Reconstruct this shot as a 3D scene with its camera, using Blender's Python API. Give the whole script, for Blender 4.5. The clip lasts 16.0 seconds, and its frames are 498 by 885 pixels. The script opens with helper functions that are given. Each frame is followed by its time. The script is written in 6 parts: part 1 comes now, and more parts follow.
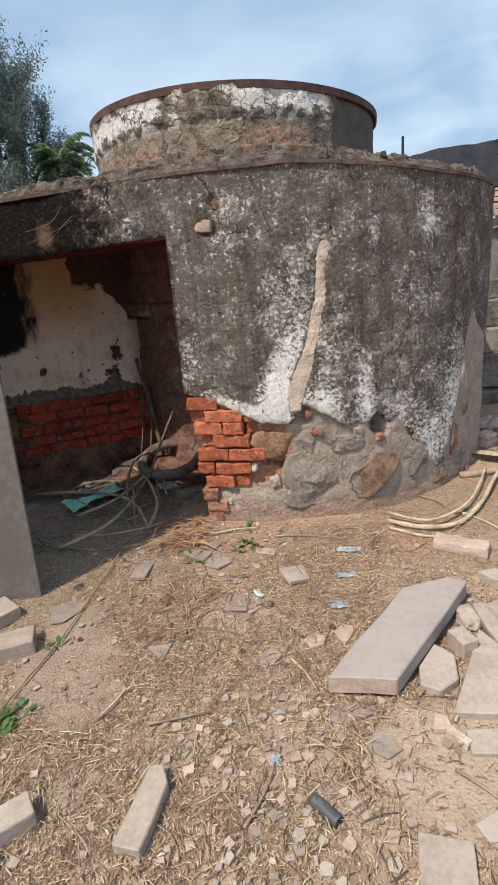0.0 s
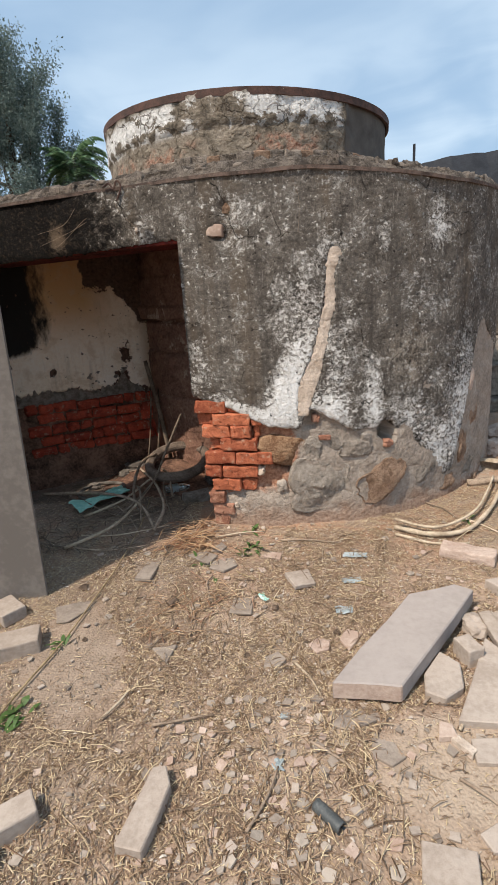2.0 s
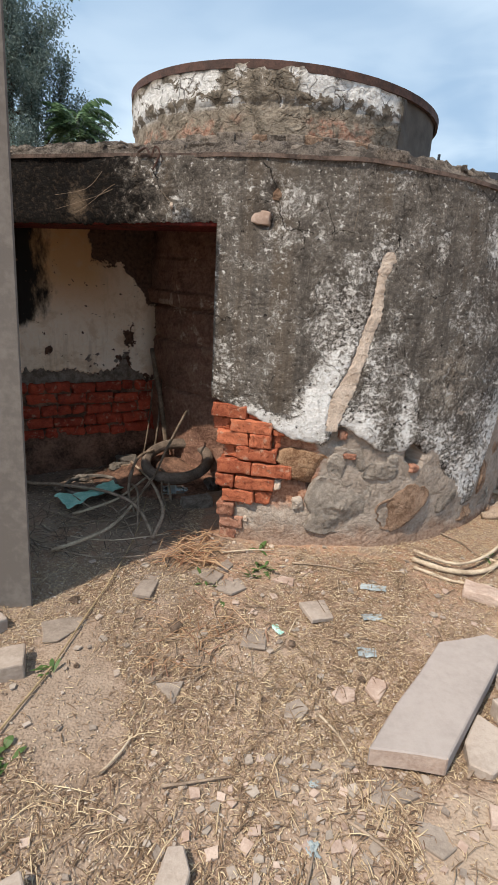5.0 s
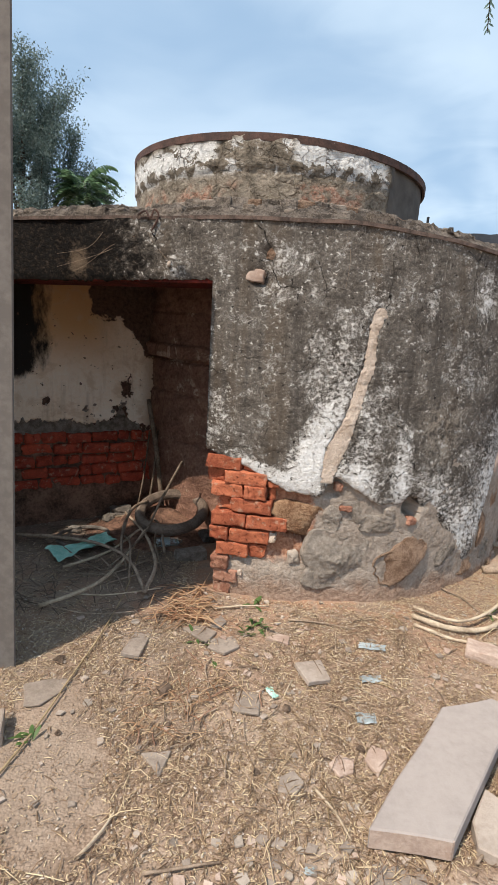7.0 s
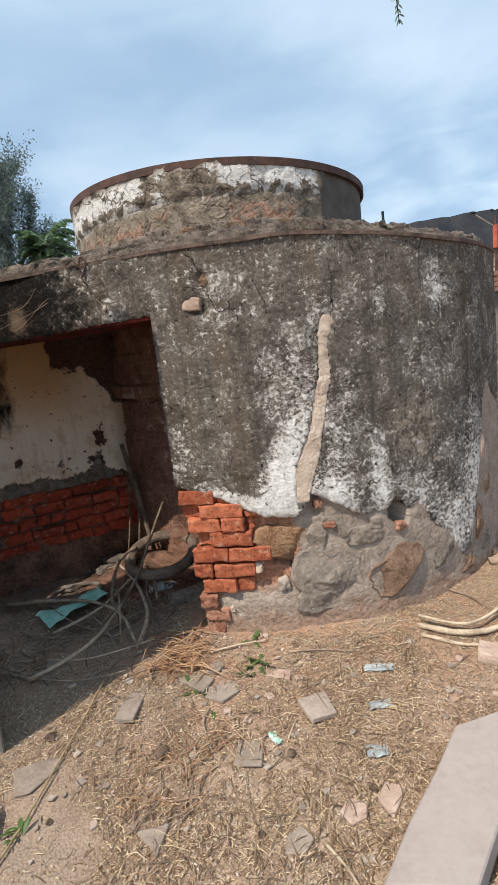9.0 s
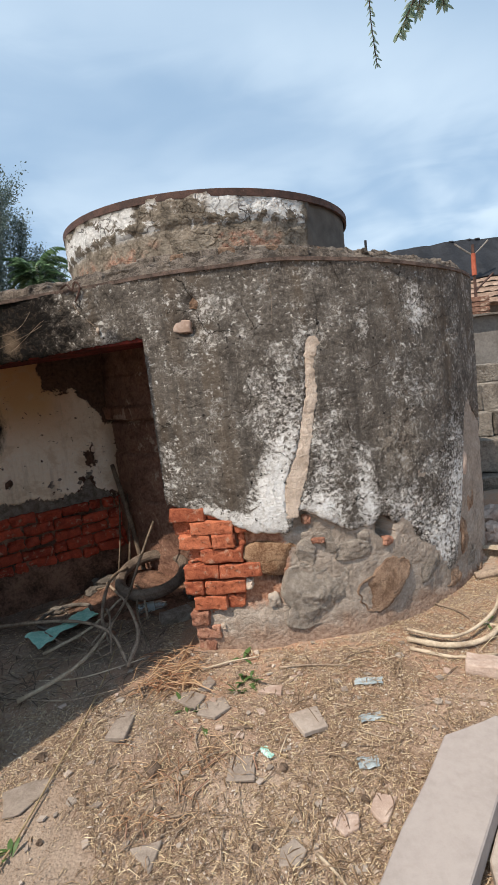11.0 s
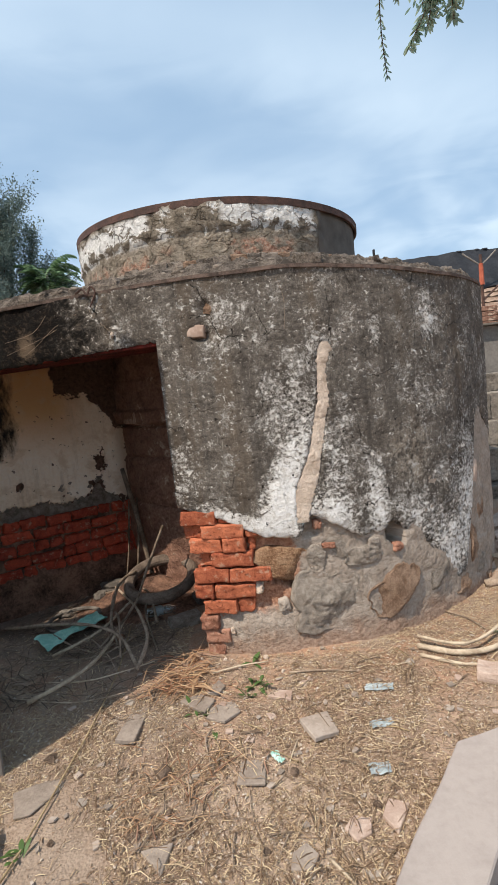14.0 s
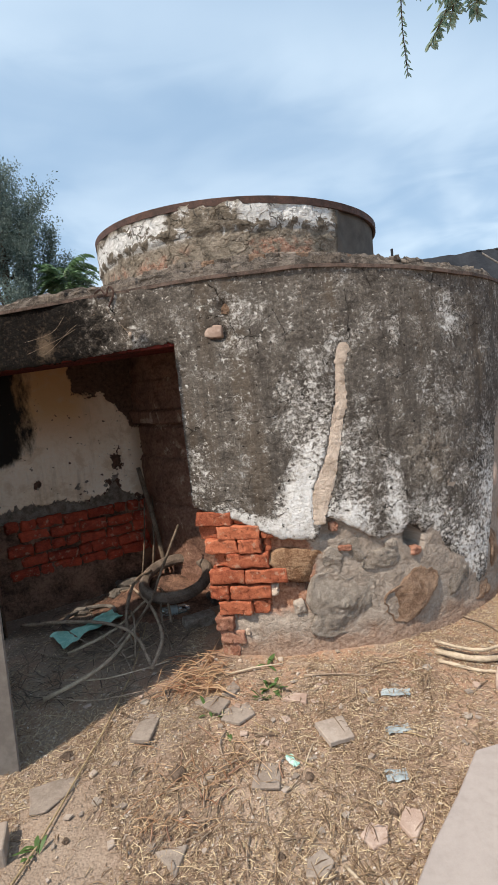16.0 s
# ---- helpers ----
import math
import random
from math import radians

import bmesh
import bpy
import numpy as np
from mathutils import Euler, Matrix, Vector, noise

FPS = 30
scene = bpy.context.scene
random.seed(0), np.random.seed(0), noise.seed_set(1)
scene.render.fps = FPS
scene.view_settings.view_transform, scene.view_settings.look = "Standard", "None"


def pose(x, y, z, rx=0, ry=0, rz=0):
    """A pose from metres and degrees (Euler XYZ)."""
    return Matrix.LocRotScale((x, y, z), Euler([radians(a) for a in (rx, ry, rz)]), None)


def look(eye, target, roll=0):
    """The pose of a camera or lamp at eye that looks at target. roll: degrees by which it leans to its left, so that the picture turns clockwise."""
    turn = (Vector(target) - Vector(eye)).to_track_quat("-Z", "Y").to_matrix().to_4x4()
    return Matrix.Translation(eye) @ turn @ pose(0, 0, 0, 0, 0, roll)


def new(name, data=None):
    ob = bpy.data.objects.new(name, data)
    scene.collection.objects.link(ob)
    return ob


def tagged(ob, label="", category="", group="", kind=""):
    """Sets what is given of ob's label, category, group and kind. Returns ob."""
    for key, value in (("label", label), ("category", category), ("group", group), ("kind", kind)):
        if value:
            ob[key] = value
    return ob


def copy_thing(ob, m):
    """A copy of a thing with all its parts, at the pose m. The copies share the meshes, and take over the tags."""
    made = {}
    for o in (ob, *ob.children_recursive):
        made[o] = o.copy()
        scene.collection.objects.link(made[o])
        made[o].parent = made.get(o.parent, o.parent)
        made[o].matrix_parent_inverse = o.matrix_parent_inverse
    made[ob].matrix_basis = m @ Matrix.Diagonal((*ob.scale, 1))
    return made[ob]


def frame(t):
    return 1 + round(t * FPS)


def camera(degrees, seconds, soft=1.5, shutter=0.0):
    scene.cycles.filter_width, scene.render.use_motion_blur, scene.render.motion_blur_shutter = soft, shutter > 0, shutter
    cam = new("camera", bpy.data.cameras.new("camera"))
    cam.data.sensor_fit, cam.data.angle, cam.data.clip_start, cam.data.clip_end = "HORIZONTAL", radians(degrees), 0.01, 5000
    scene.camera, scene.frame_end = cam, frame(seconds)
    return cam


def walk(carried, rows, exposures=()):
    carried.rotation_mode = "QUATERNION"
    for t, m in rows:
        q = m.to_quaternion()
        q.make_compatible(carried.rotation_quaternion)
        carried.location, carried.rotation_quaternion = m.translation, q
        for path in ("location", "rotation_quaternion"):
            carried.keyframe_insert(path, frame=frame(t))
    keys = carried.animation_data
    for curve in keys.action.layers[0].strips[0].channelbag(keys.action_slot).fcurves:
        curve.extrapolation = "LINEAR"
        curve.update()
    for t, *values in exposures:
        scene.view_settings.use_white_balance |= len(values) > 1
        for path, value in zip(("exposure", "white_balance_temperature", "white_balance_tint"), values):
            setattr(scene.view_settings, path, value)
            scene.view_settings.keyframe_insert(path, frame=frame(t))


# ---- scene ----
cam = camera(53.2, 16.0, soft=1.2)
PATH = [
    (0, (0.13, 0.108, 1.474), (-0.007, 2.02, 0.905), -4.7),
    (0.5, (0.132, 0.116, 1.476), (-0.032, 2.027, 0.911), -4.7),
    (1, (0.132, 0.106, 1.477), (-0.03, 2.018, 0.915), -4.5),
    (1.5, (0.128, 0.098, 1.473), (-0.032, 2.012, 0.914), -4.1),
    (2, (0.122, 0.101, 1.471), (-0.038, 2.017, 0.921), -3.9),
    (2.5, (0.113, 0.132, 1.463), (-0.035, 2.047, 0.905), -1.6),
    (3, (0.108, 0.143, 1.472), (-0.013, 2.054, 0.893), 0.5),
    (3.5, (0.075, 0.189, 1.476), (-0.047, 2.1, 0.897), -0.3),
    (4, (-0.055, 0.295, 1.478), (-0.149, 2.199, 0.874), -0.7),
    (4.2, (-0.114, 0.325, 1.485), (-0.19, 2.226, 0.869), 0.1),
    (6.3, (-0.215, 0.39, 1.508), (-0.238, 2.341, 1.065), 4.7),
    (6.5, (-0.193, 0.402, 1.491), (-0.223, 2.357, 1.071), 3.5),
    (7, (-0.168, 0.38, 1.514), (-0.201, 2.341, 1.119), 3.3),
    (7.5, (-0.117, 0.438, 1.495), (-0.141, 2.406, 1.143), -0.1),
    (8, (-0.044, 0.517, 1.458), (-0.068, 2.484, 1.097), -3.9),
    (8.5, (0.012, 0.518, 1.511), (-0.037, 2.48, 1.126), -5.9),
    (8.7, (0.041, 0.507, 1.541), (-0.036, 2.472, 1.179), -6.9),
    (10.8, (0.110, 0.436, 1.492), (0.030, 2.423, 1.281), -6.3),
    (11, (0.057, 0.422, 1.513), (0.04, 2.408, 1.284), -7.0),
    (11.5, (0.022, 0.436, 1.507), (0.057, 2.425, 1.301), -7.3),
    (12, (0.006, 0.429, 1.51), (0.043, 2.418, 1.304), -7.1),
    (12.5, (0.029, 0.421, 1.502), (0.056, 2.41, 1.296), -7.2),
    (13, (0.015, 0.426, 1.504), (0.027, 2.415, 1.301), -7.1),
    (13.5, (0.015, 0.413, 1.514), (-0.009, 2.403, 1.315), -6.5),
    (14, (0.018, 0.405, 1.498), (-0.013, 2.395, 1.304), -6.5),
    (14.5, (0.01, 0.409, 1.503), (-0.064, 2.398, 1.311), -6.7),
    (15, (0.018, 0.412, 1.497), (-0.058, 2.402, 1.309), -6.7),
    (15.5, (0.007, 0.413, 1.501), (-0.066, 2.403, 1.31), -6.7),
    (16, (0.004, 0.417, 1.507), (-0.083, 2.406, 1.316), -6.1),
]
walk(cam, [(t, look(eye, target, roll)) for t, eye, target, roll in PATH],
     exposures=[(0, 0.37), (4.2, 0.38), (6.3, 0.47), (8.7, 0.44), (10.8, 0.38), (16, 0.42)])

# ---- world and sun ----
SUN_AZ, SUN_EL = radians(224.0), radians(57)
world = bpy.data.worlds.new("sky")
scene.world = world
world.use_nodes = True
wn, wl = world.node_tree.nodes, world.node_tree.links
wn.clear()
w_out, w_bg, w_sky = wn.new("ShaderNodeOutputWorld"), wn.new("ShaderNodeBackground"), wn.new("ShaderNodeTexSky")
w_sky.sky_type, w_sky.sun_disc = "NISHITA", False
w_sky.sun_elevation, w_sky.sun_rotation = SUN_EL, SUN_AZ
w_sky.air_density, w_sky.dust_density, w_sky.ozone_density = 1.0, 2.2, 1.0
w_co = wn.new("ShaderNodeTexCoord")


def w_noise(scale, detail, stretch, turn, warp):
    at, tex = wn.new("ShaderNodeMapping"), wn.new("ShaderNodeTexNoise")
    at.inputs["Scale"].default_value, at.inputs["Rotation"].default_value = stretch, turn
    tex.inputs["Scale"].default_value, tex.inputs["Detail"].default_value, tex.inputs["Distortion"].default_value = scale, detail, warp
    wl.new(w_co.outputs["Generated"], at.inputs["Vector"])
    wl.new(at.outputs["Vector"], tex.inputs["Vector"])
    return tex.outputs["Fac"]


def w_calc(op, *vals):
    k = wn.new("ShaderNodeMath")
    k.operation = op
    for sock, val in zip(k.inputs, vals):
        if isinstance(val, bpy.types.NodeSocket):
            wl.new(val, sock)
        else:
            sock.default_value = val
    return k.outputs[0]


def w_step(x, lo, hi):
    k = wn.new("ShaderNodeMapRange")
    k.interpolation_type = "SMOOTHSTEP"
    wl.new(x, k.inputs["Value"])
    k.inputs["From Min"].default_value, k.inputs["From Max"].default_value = lo, hi
    return k.outputs["Result"]


# thin cirrus: broad veils, one long streamer, and haze low down
w_dot, w_sep = wn.new("ShaderNodeVectorMath"), wn.new("ShaderNodeSeparateXYZ")
w_dot.operation = "DOT_PRODUCT"
w_dot.inputs[1].default_value = (0.218, -0.516, 0.828)
wl.new(w_co.outputs["Generated"], w_dot.inputs[0])
wl.new(w_co.outputs["Generated"], w_sep.inputs[0])
w_soft, w_fine = w_noise(2.3, 4, (0.9, 1.0, 1.9), (0.1, 0.35, 0.3), 0.5), w_noise(5.0, 6, (0.8, 1.0, 3.0), (0.1, 0.30, 0.2), 0.8)
w_at = w_calc("ADD", w_dot.outputs["Value"], w_calc("ADD", w_calc("MULTIPLY", w_calc("SUBTRACT", w_soft, 0.5), 0.16), w_calc("MULTIPLY", w_calc("SUBTRACT", w_fine, 0.5), 0.06)))
w_band = w_calc("MULTIPLY", w_step(w_at, -0.085, 0.005), w_step(w_at, 0.15, 0.02))
w_low = w_calc("MULTIPLY", w_step(w_sep.outputs[2], 0.44, 0.22), w_step(w_calc("ADD", w_soft, w_calc("MULTIPLY", w_fine, 0.5)), 0.62, 0.88))
w_veil = w_step(w_calc("ADD", w_soft, w_calc("MULTIPLY", w_calc("SUBTRACT", w_fine, 0.5), 0.25)), 0.34, 0.78)
w_cloud = w_calc("ADD", w_calc("MULTIPLY", w_band, 0.25), w_calc("ADD", w_calc("MULTIPLY", w_low, 0.42), w_calc("MULTIPLY", w_veil, 0.26)))
w_mx = wn.new("ShaderNodeMixRGB")
w_mx.inputs[2].default_value = (6.7, 7.9, 8.9, 1)
w_bg.inputs["Strength"].default_value = 0.10
wl.new(w_calc("MINIMUM", w_calc("ADD", w_cloud, 0.10), 0.86), w_mx.inputs[0])
w_hz = wn.new("ShaderNodeMixRGB")
w_hz.inputs[0].default_value = 0.60
w_hz.inputs[2].default_value = (3.2, 4.95, 7.0, 1)
wl.new(w_sky.outputs["Color"], w_hz.inputs[1])
wl.new(w_hz.outputs["Color"], w_mx.inputs[1])
wl.new(w_mx.outputs["Color"], w_bg.inputs["Color"])
wl.new(w_bg.outputs["Background"], w_out.inputs["Surface"])

sun_dir = Vector((math.sin(SUN_AZ) * math.cos(SUN_EL), math.cos(SUN_AZ) * math.cos(SUN_EL), math.sin(SUN_EL)))
sun_data = bpy.data.lights.new("sun", "SUN")
sun_data.energy, sun_data.angle, sun_data.color = 3.75, radians(0.6), (1.0, 0.905, 0.785)
sun = new("sun", sun_data)
sun.matrix_world = look(sun_dir * 30, (0, 0, 0))


# ---- material kit ----
class Mat:
    """A small node material builder."""

    def __init__(self, name, space="Object", spread=0.0):
        self.m = bpy.data.materials.new(name)
        self.m.use_nodes = True
        self.n, self.l = self.m.node_tree.nodes, self.m.node_tree.links
        self.b = self.n["Principled BSDF"]
        co = self.n.new("ShaderNodeTexCoord")
        self.v = co.outputs[space]
        if spread:
            info = self.n.new("ShaderNodeObjectInfo")
            self.rnd = info.outputs["Random"]
            add = self.n.new("ShaderNodeVectorMath")
            add.operation = "ADD"
            self.l.new(self.v, add.inputs[0])
            self.l.new(self.calc("MULTIPLY", self.rnd, spread), add.inputs[1])
            self.v = add.outputs[0]

    def put(self, sock, val):
        if isinstance(val, bpy.types.NodeSocket):
            self.l.new(val, sock)
        elif isinstance(val, (tuple, list)):
            sock.default_value = (*val, 1) if len(val) == 3 and len(sock.default_value) == 4 else val
        else:
            sock.default_value = val

    def calc(self, op, a, b=0.0, clamp=False):
        k = self.n.new("ShaderNodeMath")
        k.operation, k.use_clamp = op, clamp
        self.put(k.inputs[0], a)
        self.put(k.inputs[1], b)
        return k.outputs[0]

    def scaled(self, sx, sy, sz):
        k = self.n.new("ShaderNodeMapping")
        self.l.new(self.v, k.inputs["Vector"])
        k.inputs["Scale"].default_value = (sx, sy, sz)
        return k.outputs[0]

    def noise(self, scale, detail=4.0, rough=0.55, vec=None, warp=0.0):
        k = self.n.new("ShaderNodeTexNoise")
        self.put(k.inputs["Vector"], vec or self.v)
        for key, val in (("Scale", scale), ("Detail", detail), ("Roughness", rough), ("Distortion", warp)):
            k.inputs[key].default_value = val
        return k.outputs["Fac"]

    def cells(self, scale, feature="F1", vec=None, out="Distance"):
        k = self.n.new("ShaderNodeTexVoronoi")
        k.feature = feature
        self.put(k.inputs["Vector"], vec or self.v)
        k.inputs["Scale"].default_value = scale
        return k.outputs[out]

    def step(self, x, lo, hi):
        k = self.n.new("ShaderNodeMapRange")
        k.interpolation_type = "SMOOTHSTEP"
        self.put(k.inputs["Value"], x)
        k.inputs["From Min"].default_value, k.inputs["From Max"].default_value = lo, hi
        return k.outputs["Result"]

    def ramp(self, x, stops):
        k = self.n.new("ShaderNodeValToRGB")
        self.put(k.inputs["Fac"], x)
        e = k.color_ramp.elements
        while len(e) < len(stops):
            e.new(0.5)
        for el, (p, c) in zip(e, stops):
            el.position, el.color = p, (*c, 1)
        return k.outputs["Color"]

    def mix(self, f, a, b, mode="MIX"):
        k = self.n.new("ShaderNodeMixRGB")
        k.blend_type = mode
        self.put(k.inputs[0], f)
        self.put(k.inputs[1], a)
        self.put(k.inputs[2], b)
        return k.outputs[0]

    def axis(self, i):
        k = self.n.new("ShaderNodeSeparateXYZ")
        self.l.new(self.v, k.inputs[0])
        return k.outputs[i]

    def blob(self, u0, v0, ru, rv, lean=0.0):
        """1 in the middle of a soft, leaning ellipse in the first two coordinates, 0 outside."""
        up = self.calc("SUBTRACT", self.axis(1), v0)
        if ru < rv:
            across = self.calc("SUBTRACT", self.calc("SUBTRACT", self.axis(0), u0), self.calc("MULTIPLY", up, lean))
        else:
            across = self.calc("SUBTRACT", self.axis(0), u0)
            up = self.calc("SUBTRACT", up, self.calc("MULTIPLY", across, lean))
        a = self.calc("POWER", self.calc("ABSOLUTE", self.calc("DIVIDE", across, ru)), 2.0)
        b = self.calc("POWER", self.calc("ABSOLUTE", self.calc("DIVIDE", up, rv)), 2.0)
        return self.calc("SUBTRACT", 1.0, self.calc("SQRT", self.calc("ADD", a, b)), clamp=True)

    def line(self, p, q, stir):
        """Distance from a wavering line between two places of the first two coordinates."""
        k = self.n.new("ShaderNodeSeparateXYZ")
        self.l.new(self.mixv(stir, 13.0), k.inputs[0])
        dx, dy = q[0] - p[0], q[1] - p[1]
        n = dx * dx + dy * dy
        a, b = self.calc("SUBTRACT", k.outputs[0], p[0] + stir / 2), self.calc("SUBTRACT", k.outputs[1], p[1] + stir / 2)
        t = self.calc("ADD", self.calc("MULTIPLY", a, dx / n), self.calc("MULTIPLY", b, dy / n), clamp=True)
        a, b = self.calc("SUBTRACT", a, self.calc("MULTIPLY", t, dx)), self.calc("SUBTRACT", b, self.calc("MULTIPLY", t, dy))
        return self.calc("SQRT", self.calc("ADD", self.calc("MULTIPLY", a, a), self.calc("MULTIPLY", b, b)))

    def mixv(self, amount, scale=4.0):
        """Coordinates stirred by noise."""
        k = self.n.new("ShaderNodeTexNoise")
        self.l.new(self.v, k.inputs["Vector"])
        k.inputs["Scale"].default_value, k.inputs["Detail"].default_value = scale, 4.0
        a = self.n.new("ShaderNodeVectorMath")
        a.operation = "MULTIPLY_ADD"
        self.l.new(k.outputs["Color"], a.inputs[0])
        a.inputs[1].default_value = (amount, amount, amount)
        self.l.new(self.v, a.inputs[2])
        return a.outputs[0]

    def done(self, color, rough=0.9, bump=None, depth=0.01, strength=1.0, **extra):
        self.put(self.b.inputs["Base Color"], color)
        self.put(self.b.inputs["Roughness"], rough)
        self.b.inputs["Specular IOR Level"].default_value = extra.pop("spec", 0.25)
        for key, val in extra.items():
            self.put(self.b.inputs[key.replace("_", " ")], val)
        if bump is not None:
            k = self.n.new("ShaderNodeBump")
            k.inputs["Strength"].default_value, k.inputs["Distance"].default_value = strength, depth
            self.l.new(bump, k.inputs["Height"])
            self.l.new(k.outputs[0], self.b.inputs["Normal"])
        return self.m


def simple(name, dark, light, scale=12.0, rough=0.9, depth=0.004, spread=7.0, **extra):
    """Two-tone grainy matter at two scales."""
    k = Mat(name, spread=spread)
    big, fine = k.noise(scale, 8, 0.68), k.noise(scale * 9, 6, 0.7)
    f = k.calc("ADD", k.calc("MULTIPLY", big, 0.62), k.calc("MULTIPLY", fine, 0.38))
    tone = k.calc("ADD", k.step(f, 0.37, 0.63), k.calc("MULTIPLY", k.calc("SUBTRACT", k.rnd, 0.5), 0.5), clamp=True)
    return k.done(k.mix(tone, dark, light), rough, k.calc("ADD", fine, k.calc("MULTIPLY", big, 0.6)), depth, **extra)


# weathered lime plaster of the round wall, in metres along the wall and up it
FILLER = ((0.318, 1.72, 0.012), (0.318, 1.69, 0.038), (0.300, 1.64, 0.034), (0.287, 1.58, 0.022), (0.286, 1.50, 0.027), (0.284, 1.44, 0.031), (0.268, 1.36, 0.033), (0.251, 1.30, 0.031), (0.230, 1.22, 0.034),
          (0.205, 1.13, 0.036), (0.172, 1.04, 0.050), (0.150, 0.99, 0.054), (0.130, 0.92, 0.044), (0.118, 0.855, 0.036), (0.112, 0.80, 0.030))


def plaster_material():
    k = Mat("weathered_plaster", "UV")
    u, v = k.axis(0), k.axis(1)
    big = k.noise(1.7, 5, 0.6)
    mid = k.noise(7, 8, 0.70, warp=0.4)
    fine = k.noise(48, 8, 0.74)
    grain = k.noise(150, 4, 0.7)
    curl = k.noise(1.0, 7, 0.66, vec=k.scaled(23, 31, 1), warp=1.2)
    runs = k.noise(1.0, 5, 0.6, vec=k.scaled(10, 0.5, 1))
    rust = k.noise(1.0, 4, 0.6, vec=k.scaled(4.2, 0.35, 1))
    tone = k.calc("ADD", k.calc("MULTIPLY", mid, 0.34), k.calc("ADD", k.calc("MULTIPLY", fine, 0.38), k.calc("MULTIPLY", grain, 0.28)))
    base = k.ramp(tone, [(0.42, (0.052, 0.044, 0.038)), (0.495, (0.136, 0.118, 0.100)), (0.575, (0.265, 0.230, 0.196))])
    base = k.mix(k.calc("MULTIPLY", k.step(big, 0.48, 0.66), 0.35), base, (0.155, 0.134, 0.112))
    base = k.mix(k.calc("MULTIPLY", k.step(rust, 0.52, 0.64), 0.42), base, (0.135, 0.098, 0.066))
    base = k.mix(k.calc("MULTIPLY", k.step(runs, 0.52, 0.66), 0.55), base, (0.050, 0.043, 0.038))
    # pale bare patches
    bare_ = k.calc("MULTIPLY", k.blob(0.78, 1.08, 0.20, 0.24), 1.6, clamp=True)
    base = k.mix(k.calc("MULTIPLY", bare_, k.step(k.calc("ADD", mid, k.calc("MULTIPLY", fine, 0.5)), 0.68, 0.86)), base, (0.36, 0.305, 0.245))
    # smoke over the doorway's far end
    wander = k.calc("ADD", k.calc("MULTIPLY", k.calc("SUBTRACT", mid, 0.5), 0.9), k.calc("MULTIPLY", k.calc("SUBTRACT", curl, 0.5), 0.9))
    smoke = k.step(k.calc("ADD", u, wander), -0.76, -1.16)
    # lime showing through: solid by the long crack's foot, in curls and flecks elsewhere
    bias = k.calc("MULTIPLY", k.calc("MULTIPLY", k.step(v, 1.25, 0.60), k.step(u, 0.05, 0.30)), 0.075)
    bias = k.calc("SUBTRACT", bias, k.calc("MULTIPLY", k.step(runs, 0.50, 0.62), 0.035))
    bias = k.calc("SUBTRACT", bias, k.calc("MULTIPLY", smoke, 0.06))
    for u0, v0, ru, rv, g, lean in ((0.005, 0.86, 0.155, 0.52, 0.54, 0.33), (-0.29, 0.855, 0.15, 0.075, 0.32, -0.45), (-0.12, 0.785, 0.18, 0.09, 0.42, -0.45), (0.11, 1.43, 0.24, 0.36, 0.135, 0.2), (0.26, 0.79, 0.16, 0.17, 0.36, -0.2),
                                    (0.32, 1.12, 0.13, 0.50, 0.13, 0.25), (0.54, 0.86, 0.075, 0.36, 0.27, 0.0), (0.99, 1.82, 0.10, 0.20, 0.25, -0.1), (0.605, 1.76, 0.06, 0.16, 0.14, 0.0), (1.28, 0.78, 0.17, 0.60, 0.20, 0.0),
                                    (1.05, 0.47, 0.18, 0.24, 0.24, 0.0), (0.80, 0.70, 0.16, 0.22, 0.12, 0.0), (-0.20, 1.92, 0.32, 0.30, 0.055, 0.0), (-0.50, 1.10, 0.12, 0.40, 0.10, 0.0), (-0.70, 1.98, 0.30, 0.22, 0.02, 0.0),
                                    (0.30, 1.72, 0.13, 0.14, 0.10, 0.0), (0.85, 1.45, 0.28, 0.34, 0.055, 0.0)):
        bias = k.calc("ADD", bias, k.calc("MULTIPLY", k.blob(u0, v0, ru, rv, lean), g))
    body = k.calc("ADD", k.calc("ADD", curl, k.calc("MULTIPLY", k.calc("SUBTRACT", fine, 0.5), 0.75)), k.calc("ADD", bias, k.calc("MULTIPLY", k.calc("SUBTRACT", mid, 0.5), 0.42)))
    col = k.mix(k.calc("MULTIPLY", k.step(body, 0.54, 0.64), 0.22), base, (0.33, 0.300, 0.265))
    lime = k.step(body, 0.632, 0.646)
    # thin curled edges of peeled paint
    gate = k.calc("ADD", k.calc("ADD", bias, k.calc("MULTIPLY", mid, 0.6)), k.calc("MULTIPLY", fine, 0.4))
    for sx, sy, wide in ((13, 19, 0.020), (26, 17, 0.026), (34, 46, 0.034)):
        ring = k.noise(1.0, 4, 0.60, vec=k.scaled(sx, sy, 1), warp=1.6)
        edge = k.step(k.calc("ABSOLUTE", k.calc("SUBTRACT", ring, 0.5)), wide, wide * 0.35)
        lime = k.calc("MAXIMUM", lime, k.calc("MULTIPLY", edge, k.calc("MULTIPLY", k.step(gate, 0.512, 0.580), 0.90)))
    heavy = k.step(body, 0.66, 0.84)
    white = k.mix(heavy, k.ramp(fine, [(0.36, (0.36, 0.33, 0.295)), (0.62, (0.66, 0.625, 0.58))]), k.ramp(k.noise(40, 6, 0.72), [(0.34, (0.52, 0.49, 0.45)), (0.5, (0.76, 0.74, 0.71)), (0.64, (0.84, 0.83, 0.81))]))
    col = k.mix(lime, col, white)
